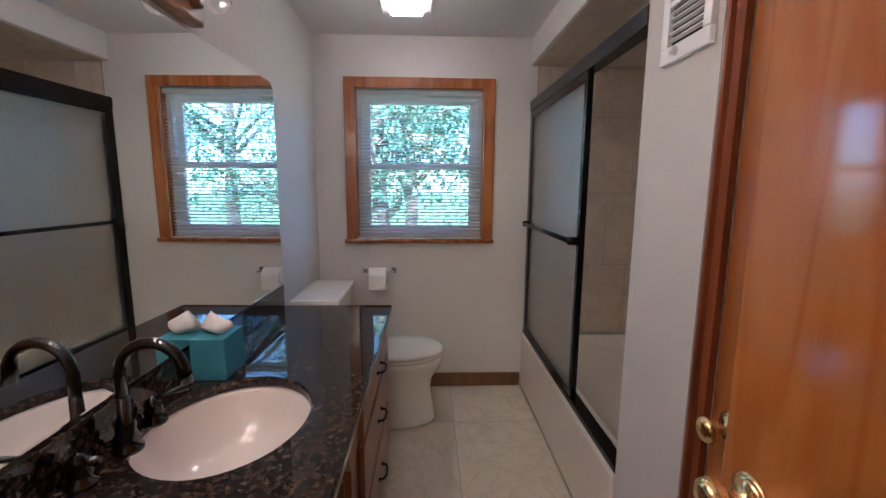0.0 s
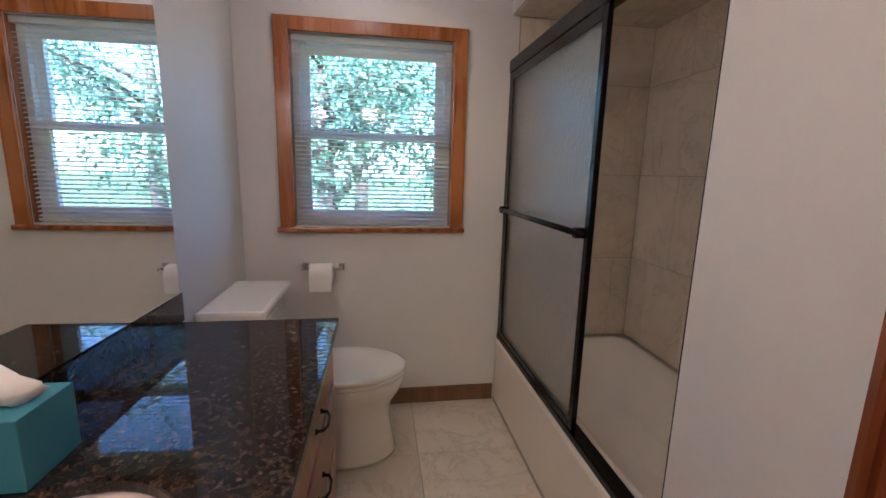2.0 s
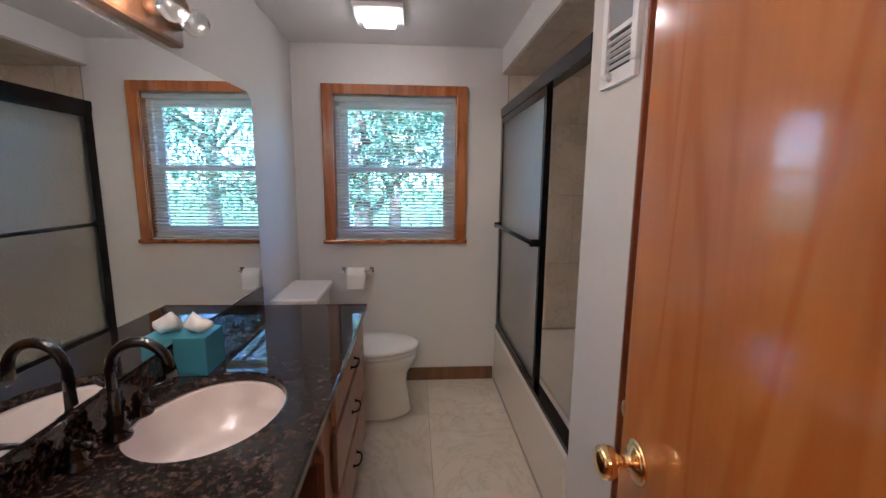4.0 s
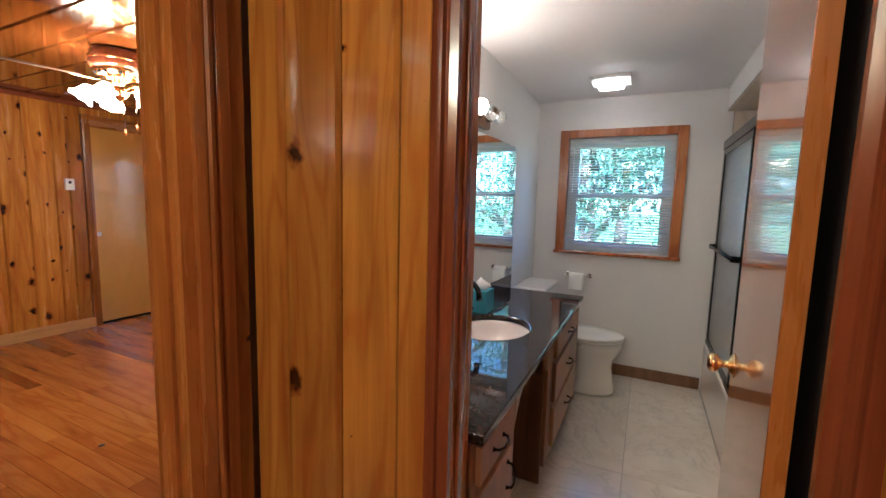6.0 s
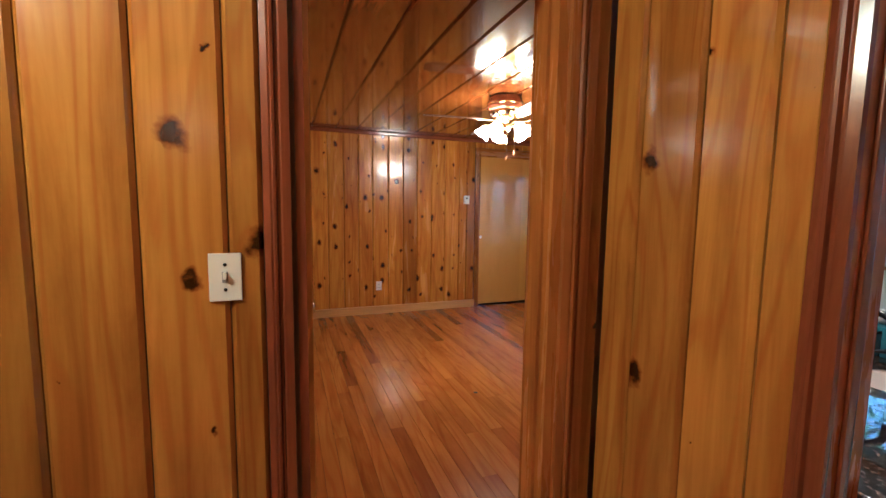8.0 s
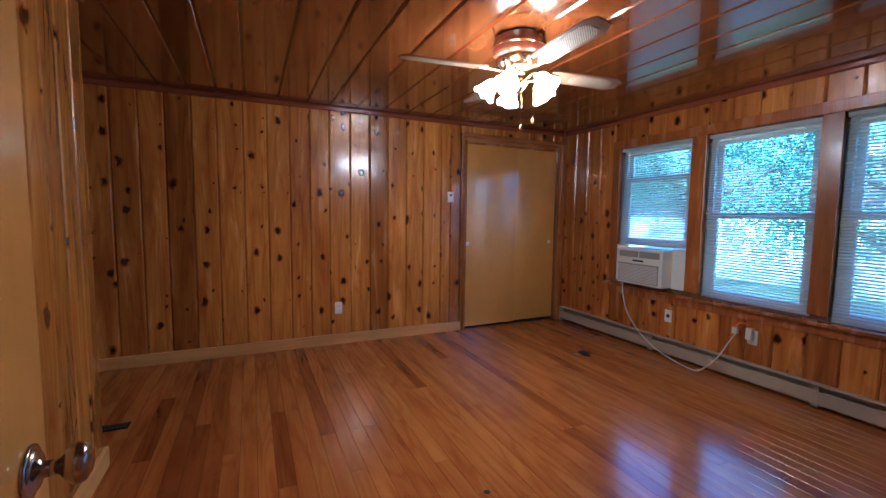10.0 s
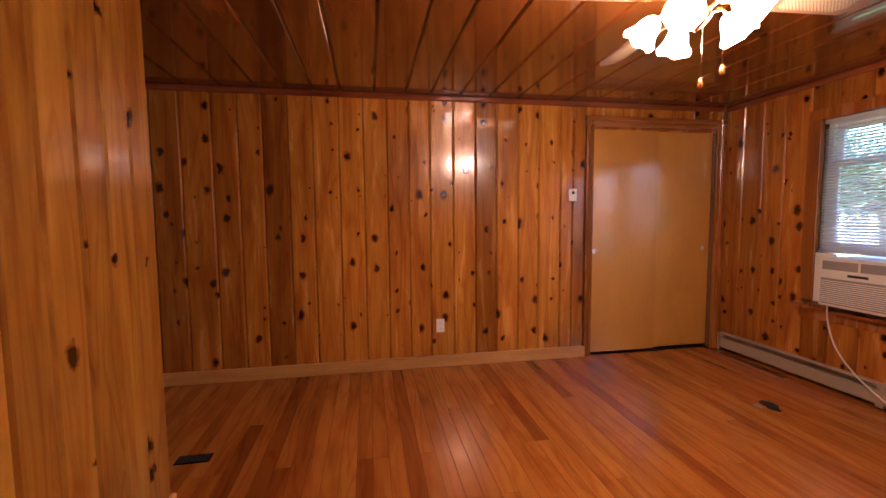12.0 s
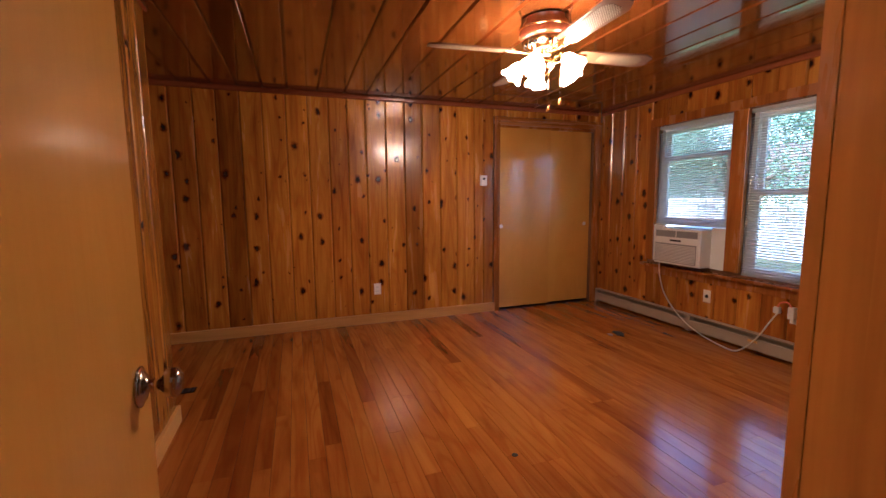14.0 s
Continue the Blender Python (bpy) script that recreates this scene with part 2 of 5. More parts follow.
def glass(name, rough=0.0, wavy=0.0):
    m = material(name, (0.95, 0.97, 0.96), rough, Transmission_Weight=1.0, IOR=1.45)
    if wavy:
        nt, n, b = nodes_of(m)
        vec, _, _ = coords(nt, (1, 1, 0.6), 0.0)
        bump(nt, b, noise_tex(nt, vec, 70.0, 2.0), wavy, 0.01)
    return m


def pane_glass():
    """Thin window glass: mostly clear, with a little mirror."""
    m = bpy.data.materials.new("window_glass")
    m.use_nodes = True
    nt = m.node_tree
    n = nt.nodes
    n.remove(n["Principled BSDF"])
    tr, gl, mx = n.new("ShaderNodeBsdfTransparent"), n.new("ShaderNodeBsdfGlossy"), n.new("ShaderNodeMixShader")
    gl.inputs["Roughness"].default_value = 0.02
    mx.inputs[0].default_value = 0.06
    link(nt, tr.outputs[0], mx.inputs[1])
    link(nt, gl.outputs[0], mx.inputs[2])
    link(nt, mx.outputs[0], n["Material Output"].inputs["Surface"])
    return m


PANE = pane_glass()
FROST = glass("rain_glass", 0.32, 0.5)
BULBGLASS = glass("clear_bulb_glass", 0.02)


def glow(name, colour, strength):
    m = material(name, (0.9, 0.9, 0.88), 0.4)
    b = m.node_tree.nodes["Principled BSDF"]
    b.inputs["Emission Color"].default_value = (*colour, 1)
    b.inputs["Emission Strength"].default_value = strength
    return m


LIT_BULB = glow("lit_bulb", (1.0, 0.68, 0.40), BULB)
LIT_PANEL = glow("lit_diffuser", (1.0, 0.74, 0.50), LAMP_CEIL)
LIT_SHADE = glow("lit_glass_shade", (1.0, 0.66, 0.34), FAN)


def foliage():
    m = material("leaf_green", (0.08, 0.14, 0.03), 0.5)
    nt, n, b = nodes_of(m)
    g = n.new("ShaderNodeNewGeometry")
    link(nt, ramp(nt, g.outputs["Random Per Island"], ((0.0, (0.05, 0.12, 0.07)), (0.6, (0.10, 0.20, 0.125)), (1.0, (0.17, 0.29, 0.19)))), b.inputs["Base Color"])
    b.inputs["Transmission Weight"].default_value = 0.0
    return m


LEAF = foliage()
GRASS = plaster("lawn", (0.09, 0.14, 0.04), 0.9)


# ---- mesh helpers ----
def box(bm, x0, x1, y0, y1, z0, z1, bevel=0.0):
    made = bmesh.ops.create_cube(bm, size=1.0, matrix=Matrix.LocRotScale(((x0 + x1) / 2, (y0 + y1) / 2, (z0 + z1) / 2), None, (x1 - x0, y1 - y0, z1 - z0)))
    if bevel:
        edges = list({e for v in made["verts"] for e in v.link_edges})
        bmesh.ops.bevel(bm, geom=edges, offset=bevel, segments=2, affect="EDGES", profile=0.6)
    return bm


def boxes(*rows, bevel=0.0):
    bm = bmesh.new()
    for r in rows:
        box(bm, *r, bevel=bevel)
    return bm


def lathe(profile, segs=24, bm=None, m=None):
    """A turned shape: profile of (radius, height) up the z axis."""
    bm = bm or bmesh.new()
    rings = []
    for r, z in profile:
        rings.append([bm.verts.new((r * math.cos(2 * math.pi * i / segs), r * math.sin(2 * math.pi * i / segs), z)) for i in range(segs)])
    for a, b in zip(rings, rings[1:]):
        for i in range(segs):
            bm.faces.new((a[i], a[(i + 1) % segs], b[(i + 1) % segs], b[i]))
    if profile[0][0] > 1e-4:
        bm.faces.new(rings[0][::-1])
    if profile[-1][0] > 1e-4:
        bm.faces.new(rings[-1])
    for f in bm.faces:
        f.smooth = True
    if m is not None:
        bmesh.ops.transform(bm, matrix=m, verts=[v for ring in rings for v in ring])
    return bm


def tube(points, radius, segs=10, bm=None, closed=False):
    """A round bar along points."""
    bm = bm or bmesh.new()
    pts = [Vector(p) for p in points]
    rings = []
    for i, p in enumerate(pts):
        a, b = pts[max(i - 1, 0)], pts[min(i + 1, len(pts) - 1)]
        d = (b - a).normalized()
        u = d.cross(Vector((0, 0, 1)))
        u = (u if u.length > 0.05 else d.cross(Vector((0, 1, 0)))).normalized()
        v = d.cross(u)
        r = radius[i] if isinstance(radius, (list, tuple)) else radius
        rings.append([bm.verts.new(p + r * (math.cos(2 * math.pi * k / segs) * u + math.sin(2 * math.pi * k / segs) * v)) for k in range(segs)])
    for a, b in zip(rings, rings[1:]):
        for k in range(segs):
            bm.faces.new((a[k], a[(k + 1) % segs], b[(k + 1) % segs], b[k]))
    bm.faces.new(rings[0][::-1])
    bm.faces.new(rings[-1])
    for f in bm.faces:
        f.smooth = True
    return bm


def prism(outline, z0, z1, bm=None):
    """An outline of (x, y) drawn up from z0 to z1."""
    bm = bm or bmesh.new()
    lo = [bm.verts.new((x, y, z0)) for x, y in outline]
    hi = [bm.verts.new((x, y, z1)) for x, y in outline]
    bm.faces.new(lo[::-1])
    bm.faces.new(hi)
    n = len(outline)
    for i in range(n):
        bm.faces.new((lo[i], lo[(i + 1) % n], hi[(i + 1) % n], hi[i]))
    return bm


def loft(rings, bm=None, first=True):
    """Closed rings of points joined one to the next, both ends capped."""
    bm = bm or bmesh.new()
    vs = [[bm.verts.new(p) for p in r] for r in rings]
    k = len(rings[0])
    for a, b in zip(vs, vs[1:]):
        for i in range(k):
            bm.faces.new((a[i], a[(i + 1) % k], b[(i + 1) % k], b[i]))
    if first:
        bm.faces.new(vs[0][::-1])
    bm.faces.new(vs[-1])
    for f in bm.faces:
        f.smooth = True
    return bm


def mesh_of(name, bm, mat):
    bmesh.ops.recalc_face_normals(bm, faces=bm.faces)
    me = bpy.data.meshes.new(name)
    bm.to_mesh(me)
    bm.free()
    me.materials.append(mat)
    return me


def part(name, bm, mat, parent=None, label="", at=None):
    ob = new(name, bm if isinstance(bm, bpy.types.Mesh) else mesh_of(name, bm, mat))
    if at is not None:
        ob.matrix_basis = at
    if parent is not None:
        ob.parent = parent
    if label:
        tagged(ob, label)
    return ob


def thing(name, label, category, at=None, group="", bm=None, mat=None):
    ob = new(name, mesh_of(name, bm, mat) if bm else None)
    if at is not None:
        ob.matrix_basis = at
    return tagged(ob, label, category, group)


def structure(name, bm, mat, label, category):
    return tagged(part(name, bm, mat), label, category, kind="structure")


BOARDS = {}


def board_mesh(width, length, thick, groove, mat):
    """A board along its own z, its face to +y, with chamfered long edges."""
    key = (round(width, 3), round(length, 3), thick, groove, mat.name)
    if key not in BOARDS:
        h, g = width / 2, groove
        BOARDS[key] = mesh_of("board", prism([(-h, -thick), (h, -thick), (h, -g), (h - g, 0), (-h + g, 0), (-h, -g)], 0, length), mat)
    return BOARDS[key]


def board(parent, name, mat, width, length, place, along, face, thick=0.018, groove=0.006):
    """A board whose length starts at place and runs along, its face looking to face."""
    z, y = Vector(along).normalized(), Vector(face).normalized()
    x = y.cross(z)
    m = Matrix((x, y, z)).transposed().to_4x4()
    m.translation = Vector(place)
    return part(name, board_mesh(width, length, thick, groove, mat), mat, parent, at=m)


def wall_box(name, mat, label, x0, x1, y0, y1, z0, z1, holes=(), along="x"):
    """A wall with rectangular openings (a0, a1, z0, z1) through it."""
    bm = bmesh.new()
    lo, hi = (x0, x1) if along == "x" else (y0, y1)
    cuts = sorted({lo, hi, *[h[0] for h in holes], *[h[1] for h in holes]})
    for a, b in zip(cuts, cuts[1:]):
        zs = [(z0, z1)]
        for h in holes:
            if h[0] <= a + 1e-6 and h[1] >= b - 1e-6:
                zs = [(u, v) for p, q in zs for u, v in ((p, min(q, h[2])), (max(p, h[3]), q)) if v - u > 1e-6]
        for u, v in zs:
            if along == "x":
                box(bm, a, b, y0, y1, u, v)
            else:
                box(bm, x0, x1, a, b, u, v)
    bmesh.ops.remove_doubles(bm, verts=bm.verts, dist=1e-5)
    return structure(name, bm, mat, label, "wall")


# ---- the shell: bathroom, hall, bedroom ----
BX0, BX1, BY0, BY1, BZ = -1.065, 1.04, -0.13, 2.52, 2.22      # bathroom
RX0, RX1, RY1, RZ = -5.288, -1.35, 2.565, 2.26                # bedroom
HX, HY = -1.222, -0.25                                        # hall's wall faces
WIN_B = (-0.815, -0.03, 1.005, 1.915)
WINS = ((-4.44, -3.667, 0.62, 1.96), (-3.541, -2.765, 0.60, 1.955), (-2.65, -1.88, 0.585, 1.955))

wall_box("wall_bath_west", PAINT, "pale grey painted bathroom wall behind the mirror", -1.16, BX0, BY0, BY1, 0, BZ)
wall_box("wall_bath_north", PAINT, "pale grey painted wall round the bathroom window", -1.16, BX1 + 0.1, BY1, BY1 + 0.16, 0, BZ, [WIN_B])
wall_box("wall_bath_east", PAINT, "wall behind the bathtub", BX1 + 0.012, BX1 + 0.1, 1.0, BY1, 0, BZ, along="y")
wall_box("wall_bath_stub", PAINT, "plain pale grey wall at the tub's end", 0.26, BX1 + 0.1, BY0, 1.118, 0, BZ, [(0.145, 0.709, 0, 2.04)], along="y")
wall_box("soffit", PAINT, "painted soffit over the bathtub", 0.26, BX1 + 0.012, 1.118, BY1 - 0.001, 2.067, BZ, along="y")
hall_wall = wall_box("wall_hall_north", PAINT, "hall wall of varnished knotty pine round the bathroom door", HX, 1.2, HY + 0.018, BY0, 0, 2.3, [(-0.605, 0.097, 0, 2.06)])
east_wall = wall_box("wall_bedroom_east", DARKWOOD, "hall wall of varnished knotty pine round the bedroom door", RX1, HX - 0.018, -2.4, RY1, 0, 2.3, [(-1.20, -0.40, 0, 2.05)], along="y")
west_wall = wall_box("wall_bedroom_west", DARKWOOD, "varnished knotty pine bedroom wall beside the closet", RX0 - 0.13, RX0 - 0.018, -2.9, RY1 + 0.15, 0, 2.3, [(1.215, 2.465, 0, 2.06)], along="y")
north_wall = wall_box("wall_bedroom_north", DARKWOOD, "knotty pine bedroom wall under a row of three windows", RX0 - 0.018, -1.16, RY1 + 0.018, RY1 + 0.16, 0, 2.3, WINS)
south_wall = wall_box("wall_bedroom_south", DARKWOOD, "knotty pine partition that ends short of the far wall", -3.74, RX1, -1.74, -1.618, 0, 2.3)
wall_box("wall_recess_south", PAINT, "plain wall that closes the bedroom's recess", RX0 - 0.13, -3.4, -3.0, -2.9, 0, 2.3)
wall_box("wall_recess_east", PAINT, "plain wall at the side of the bedroom's recess", -3.5, -3.4, -2.9, -1.74, 0, 2.3, along="y")
wall_box("wall_hall_south", PINE, "plain wall at the hall's end", HX - 0.02, 1.3, -2.5, -2.4, 0, 2.3)
wall_box("wall_hall_east", PINE, "plain wall at the hall's side", 1.2, 1.3, -2.4, HY + 0.02, 0, 2.3, along="y")
wall_box("wall_closet", PAINT, "inside of the closet", -6.0, -5.9, 1.0, 2.75, -0.1, 2.3, along="y")
wall_box("wall_closet_side", PAINT, "inside of the closet", -5.9, RX0 - 0.13, 1.0, 1.1, -0.1, 2.3)
wall_box("wall_closet_side", PAINT, "inside of the closet", -5.9, RX0 - 0.13, 2.65, 2.75, -0.1, 2.3)
structure("ceiling_bath", boxes((-1.16, BX1 + 0.1, BY0, BY1 + 0.16, BZ, BZ + 0.1)), CEILP, "white painted bathroom ceiling", "ceiling")
structure("ceiling_hall", boxes((HX, 1.3, -2.5, HY, 2.3, 2.4)), CEILP, "painted hall ceiling", "ceiling")

# floors
structure("floor_bath", boxes((-1.16, BX1, BY0 - 0.12, BY1, -0.1, -0.002)), GROUT, "grout bed under large beige floor tiles", "floor")
floor_room = structure("floor_bedroom", boxes((RX0 - 0.7, RX1 + 0.0, -3.0, RY1 + 0.1, -0.1, -0.006), (RX1, 1.3, -2.5, HY, -0.1, -0.006)), RUBBER, "dark gaps of the strip wood floor", "floor")

# bedroom ceiling boards, one mesh
random.seed(4)
bm = bmesh.new()
edge = -3.0
while edge < RY1 + 0.02:
    w = random.choice((0.205, 0.24, 0.245, 0.26))
    h, g, a = w / 2, 0.012, edge + w / 2
    first = len(bm.verts)
    prism([(-h, 0.02), (-h, g), (-h + g, 0), (h - g, 0), (h, g), (h, 0.02)], 0, RX1 - RX0 + 0.06, bm)
    bm.verts.ensure_lookup_table()
    bmesh.ops.transform(bm, matrix=Matrix(((0, 0, 1, RX0 - 0.03), (1, 0, 0, a), (0, 1, 0, RZ), (0, 0, 0, 1))), verts=bm.verts[first:])
    edge += w
box(bm, RX0 - 0.7, RX1, -3.0, RY1 + 0.16, RZ + 0.021, RZ + 0.1)


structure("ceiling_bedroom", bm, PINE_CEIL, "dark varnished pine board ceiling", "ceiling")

# ---- doors, casings, trims ----


def casing(name, at, length, width, mat, label):
    """A moulded door casing: length along local z, face to +y, stepped profile across x."""
    w = width
    pts = [(-w / 2, -0.002), (-w / 2, 0.014), (-0.2 * w, 0.018), (-0.12 * w, 0.017), (-0.08 * w, 0.012), (-0.02 * w, 0.012), (0.04 * w, 0.023), (0.13 * w, 0.025), (0.19 * w, 0.019), (0.26 * w, 0.021), (0.5 * w, 0.016), (0.5 * w, -0.002)]
    return tagged(part(name, prism(pts, 0, length), mat, at=at), label, "door trim", kind="structure")


def frame_at(x, y, z, face, up=(0, 0, 1)):
    zz, yy = Vector(up), Vector(face)
    m = Matrix((yy.cross(zz), yy, zz)).transposed().to_4x4()
    m.translation = (x, y, z)
    return m


# bathroom door frame: red-stained casing to the hall, jambs through the wall
casing("trim", frame_at(-0.607, HY, 0, (0, -1, 0)), 2.11, 0.062, REDTRIM, "reddish varnished door casing, moulded")
casing("trim", frame_at(0.109, HY, 0, (0, -1, 0)), 2.11, 0.078, REDTRIM, "reddish varnished door casing, moulded")
casing("trim", frame_at(-0.638, HY, 2.06, (0, -1, 0), (1, 0, 0)), 0.786, 0.09, REDTRIM, "reddish varnished head casing")
structure("jamb", boxes((-0.605, -0.579, HY + 0.001, BY0 - 0.001, 0, 2.03)), TRIMW, "varnished door jamb", "door frame")
# hinge-side jamb, painted with the shadow between leaf and frame
structure("jamb", boxes((0.072, 0.097, HY + 0.001, BY0 - 0.001, 0, 2.03)), SHADEJAMB, "door jamb coloured black for the shade of the hinge gap", "door frame")
structure("jamb", boxes((-0.605, 0.097, HY + 0.001, BY0 - 0.001, 2.031, 2.06)), TRIMW, "varnished door head", "door frame")
structure("trim", boxes((-0.579, -0.571, -0.215, -0.185, 0, 2.03), bevel=0.003), REDTRIM, "narrow reddish door stop", "door trim")
# bedroom door frame
casing("trim", frame_at(HX, -1.243, 0, (1, 0, 0)), 2.09, 0.062, REDTRIM, "dark reddish door casing, moulded")
casing("trim", frame_at(HX, -0.366, 0, (1, 0, 0)), 2.09, 0.10, TRIMW, "varnished pine door casing, moulded")
casing("trim", frame_at(HX, -1.274, 2.06, (1, 0, 0), (0, 1, 0)), 0.95, 0.09, TRIMW, "varnished pine head casing")
casing("trim", frame_at(RX1, -0.412, 0, (-1, 0, 0)), 2.09, 0.08, TRIMW, "varnished pine casing on the bedroom side")
casing("trim", frame_at(RX1, -1.235, 0, (-1, 0, 0)), 2.09, 0.07, TRIMW, "varnished pine casing on the bedroom side")
structure("jamb", boxes((RX1 + 0.001, HX - 0.001, -1.20, -1.178, 0, 2.03)), REDTRIM, "dark reddish door jamb", "door frame")
structure("jamb", boxes((RX1 + 0.001, HX - 0.001, -0.452, -0.40, 0, 2.03), (RX1 + 0.045, RX1 + 0.085, -0.464, -0.453, 0, 2.03)), TRIMW, "varnished door jamb with its stop", "door frame")
structure("jamb", boxes((RX1 + 0.001, HX - 0.001, -1.20, -0.40, 2.031, 2.05)), TRIMW, "varnished door head", "door frame")


def knob(parent, at, mat, label):
    """A door knob with its rose; its axis is local z."""
    k = part("door_knob", lathe([(0.0, 0.0), (0.033, 0.0), (0.033, 0.004), (0.024, 0.010), (0.012, 0.014), (0.010, 0.026), (0.014, 0.034), (0.024, 0.040), (0.028, 0.050), (0.026, 0.060), (0.016, 0.066), (0.0, 0.067)]), mat, parent, label, at)
    part("knob_rose", lathe([(0.0, 0), (0.036, 0), (0.036, 0.003), (0.03, 0.006), (0.0, 0.006)]), mat, k, "round backplate")
    return k


def door(name, at, width, height, mat, label, knob_mat, knob_z, thick=0.035):
    """A flush door hinged at its own origin; leaf along +x, its faces to -y and +y."""
    d = thing(name, label, "door", at)
    d["kind"] = "structure"
    part("leaf", boxes((0.003, width, -thick / 2, thick / 2, 0.008, height), bevel=0.0025), mat, d)
    x = width - 0.062
    knob(d, pose(x, -thick / 2, knob_z, 90, 0, 0), knob_mat, "round metal door knob")
    knob(d, pose(x, thick / 2, knob_z, -90, 0, 0), knob_mat, "round metal door knob")
    part("latch_plate", boxes((width - 0.0005, width + 0.0015, -0.012, 0.012, knob_z - 0.028, knob_z + 0.028)), knob_mat, d, "small metal latch plate")
    for z in (0.2, 1.78):
        part("hinge", lathe([(0.006, 0), (0.006, 0.085)], 10), BLACK, d, "dark metal hinge knuckle", pose(-0.004, thick / 2, z))
    return d


bath_door = door("door_1", pose(0.0375, -0.1985, 0, 0, 0, 86.0), 0.604, 2.02, BATHDOOR, "open flush orange veneer bathroom door with brass knob", BRASS, 0.92)
part("hinge_edge", boxes((0.0008, 0.0028, -0.0165, 0.0165, 0.009, 2.019)), TRIMW, bath_door, "pale raw wood edge of the leaf")
door("door_2", pose(-1.352, -1.175, 0, 0, 0, 182.9), 0.66, 2.02, BIRCH, "open flush blond birch bedroom door with worn metal knob", NICKEL, 0.92)

# linen closet in the wall behind the bathroom door
door("door_3", pose(0.281, 0.1465, 0, 0, 0, 90), 0.560, 2.03, BATHDOOR, "closed flush reddish veneer linen closet door with brass knob", BRASS, 0.832)
casing("trim", frame_at(0.26, 0.737, 0, (-1, 0, 0)), 2.095, 0.058, REDTRIM, "reddish varnished linen closet casing, moulded")
casing("trim", frame_at(0.26, 0.117, 0, (-1, 0, 0)), 2.095, 0.058, REDTRIM, "reddish varnished linen closet casing, moulded")
casing("trim", frame_at(0.26, 0.1465, 2.068, (-1, 0, 0), (0, 1, 0)), 0.561, 0.054, REDTRIM, "reddish varnished linen closet head casing")
structure("jamb", boxes((0.30, 0.36, 0.1455, 0.158, 0, 2.0395), (0.30, 0.36, 0.696, 0.7085, 0, 2.0395), (0.30, 0.36, 0.1585, 0.6955, 2.032, 2.0395)), REDTRIM, "reddish linen closet door stop", "door frame")
structure("wall_linen_back", boxes((0.7, 0.72, 0.146, 0.708, 0.0, 2.039)), PAINT, "back of the linen closet", "wall")

# baseboards
structure("baseboard", boxes((-1.06, 0.246, BY1 - 0.014, BY1 - 0.001, 0.001, 0.092), bevel=0.003), DARKWOOD, "dark brown wooden baseboard", "baseboard")
tagged(board(None, "baseboard", BASEW, 0.10, 4.05, (RX0 + 0.019, -2.89, 0.05), (0, 1, 0), (1, 0, 0), 0.018, 0.004), "light varnished wooden baseboard", "baseboard", kind="structure")
tagged(board(None, "baseboard", BASEW, 0.10, 2.3, (-3.74, -1.581, 0.05), (1, 0, 0), (0, 1, 0), 0.018, 0.004), "light varnished wooden baseboard", "baseboard", kind="structure")
tagged(board(None, "trim", REDTRIM, 0.045, 5.4, (RX0 + 0.022, -2.89, RZ - 0.022), (0, 1, 0), (1, 0, 0), 0.022, 0.010), "varnished crown strip", "crown trim", kind="structure")
tagged(board(None, "trim", REDTRIM, 0.045, 3.9, (RX0 + 0.02, RY1 - 0.022, RZ - 0.022), (1, 0, 0), (0, -1, 0), 0.022, 0.010), "varnished crown strip", "crown trim", kind="structure")
tagged(board(None, "trim", REDTRIM, 0.045, 2.38, (-3.74, -1.578, RZ - 0.022), (1, 0, 0), (0, 1, 0), 0.022, 0.010), "varnished crown strip", "crown trim", kind="structure")

# ---- closet doors ----
CL = ((1.17, 0.07), (2.465, 0.095))
for y0, w in CL:
    casing("trim", frame_at(RX0, y0 + w / 2 - 0.02 if y0 < 2 else y0 + w / 2, 0, (1, 0, 0)), 2.145, w, TRIMW, "varnished pine closet casing")
casing("trim", frame_at(RX0, 1.15, 2.10, (1, 0, 0), (0, 1, 0)), 1.41, 0.085, TRIMW, "varnished pine closet head casing")
structure("trim", boxes((RX0 - 0.10, RX0 - 0.012, 1.216, 2.464, 2.035, 2.059)), TRIMW, "closet head track cover", "door track")


def closet_door(at, w, label):
    d = thing("closet_door", label, "sliding door", at, "closet doors")
    part("panel", boxes((-0.012, 0.012, 0, w, 0.024, 2.04), bevel=0.002), BIRCH, d)
    part("finger_pull", lathe([(0.0, 0.0), (0.022, 0.0), (0.022, 0.003), (0.018, 0.004), (0.016, 0.001), (0.0, 0.001)], 16), PLATE, d, "round pale finger pull", pose(0.0121, 0.035 if at.translation.y < 1.5 else w - 0.07, 0.955, 0, 90, 0))
    return d


closet_door(pose(RX0 - 0.030, 1.219, 0), 0.66, "flush blond birch sliding closet door, closed")
closet_door(pose(RX0 - 0.060, 1.835, 0), 0.627, "flush blond birch sliding closet door behind its twin")

# ---- windows and blinds ----


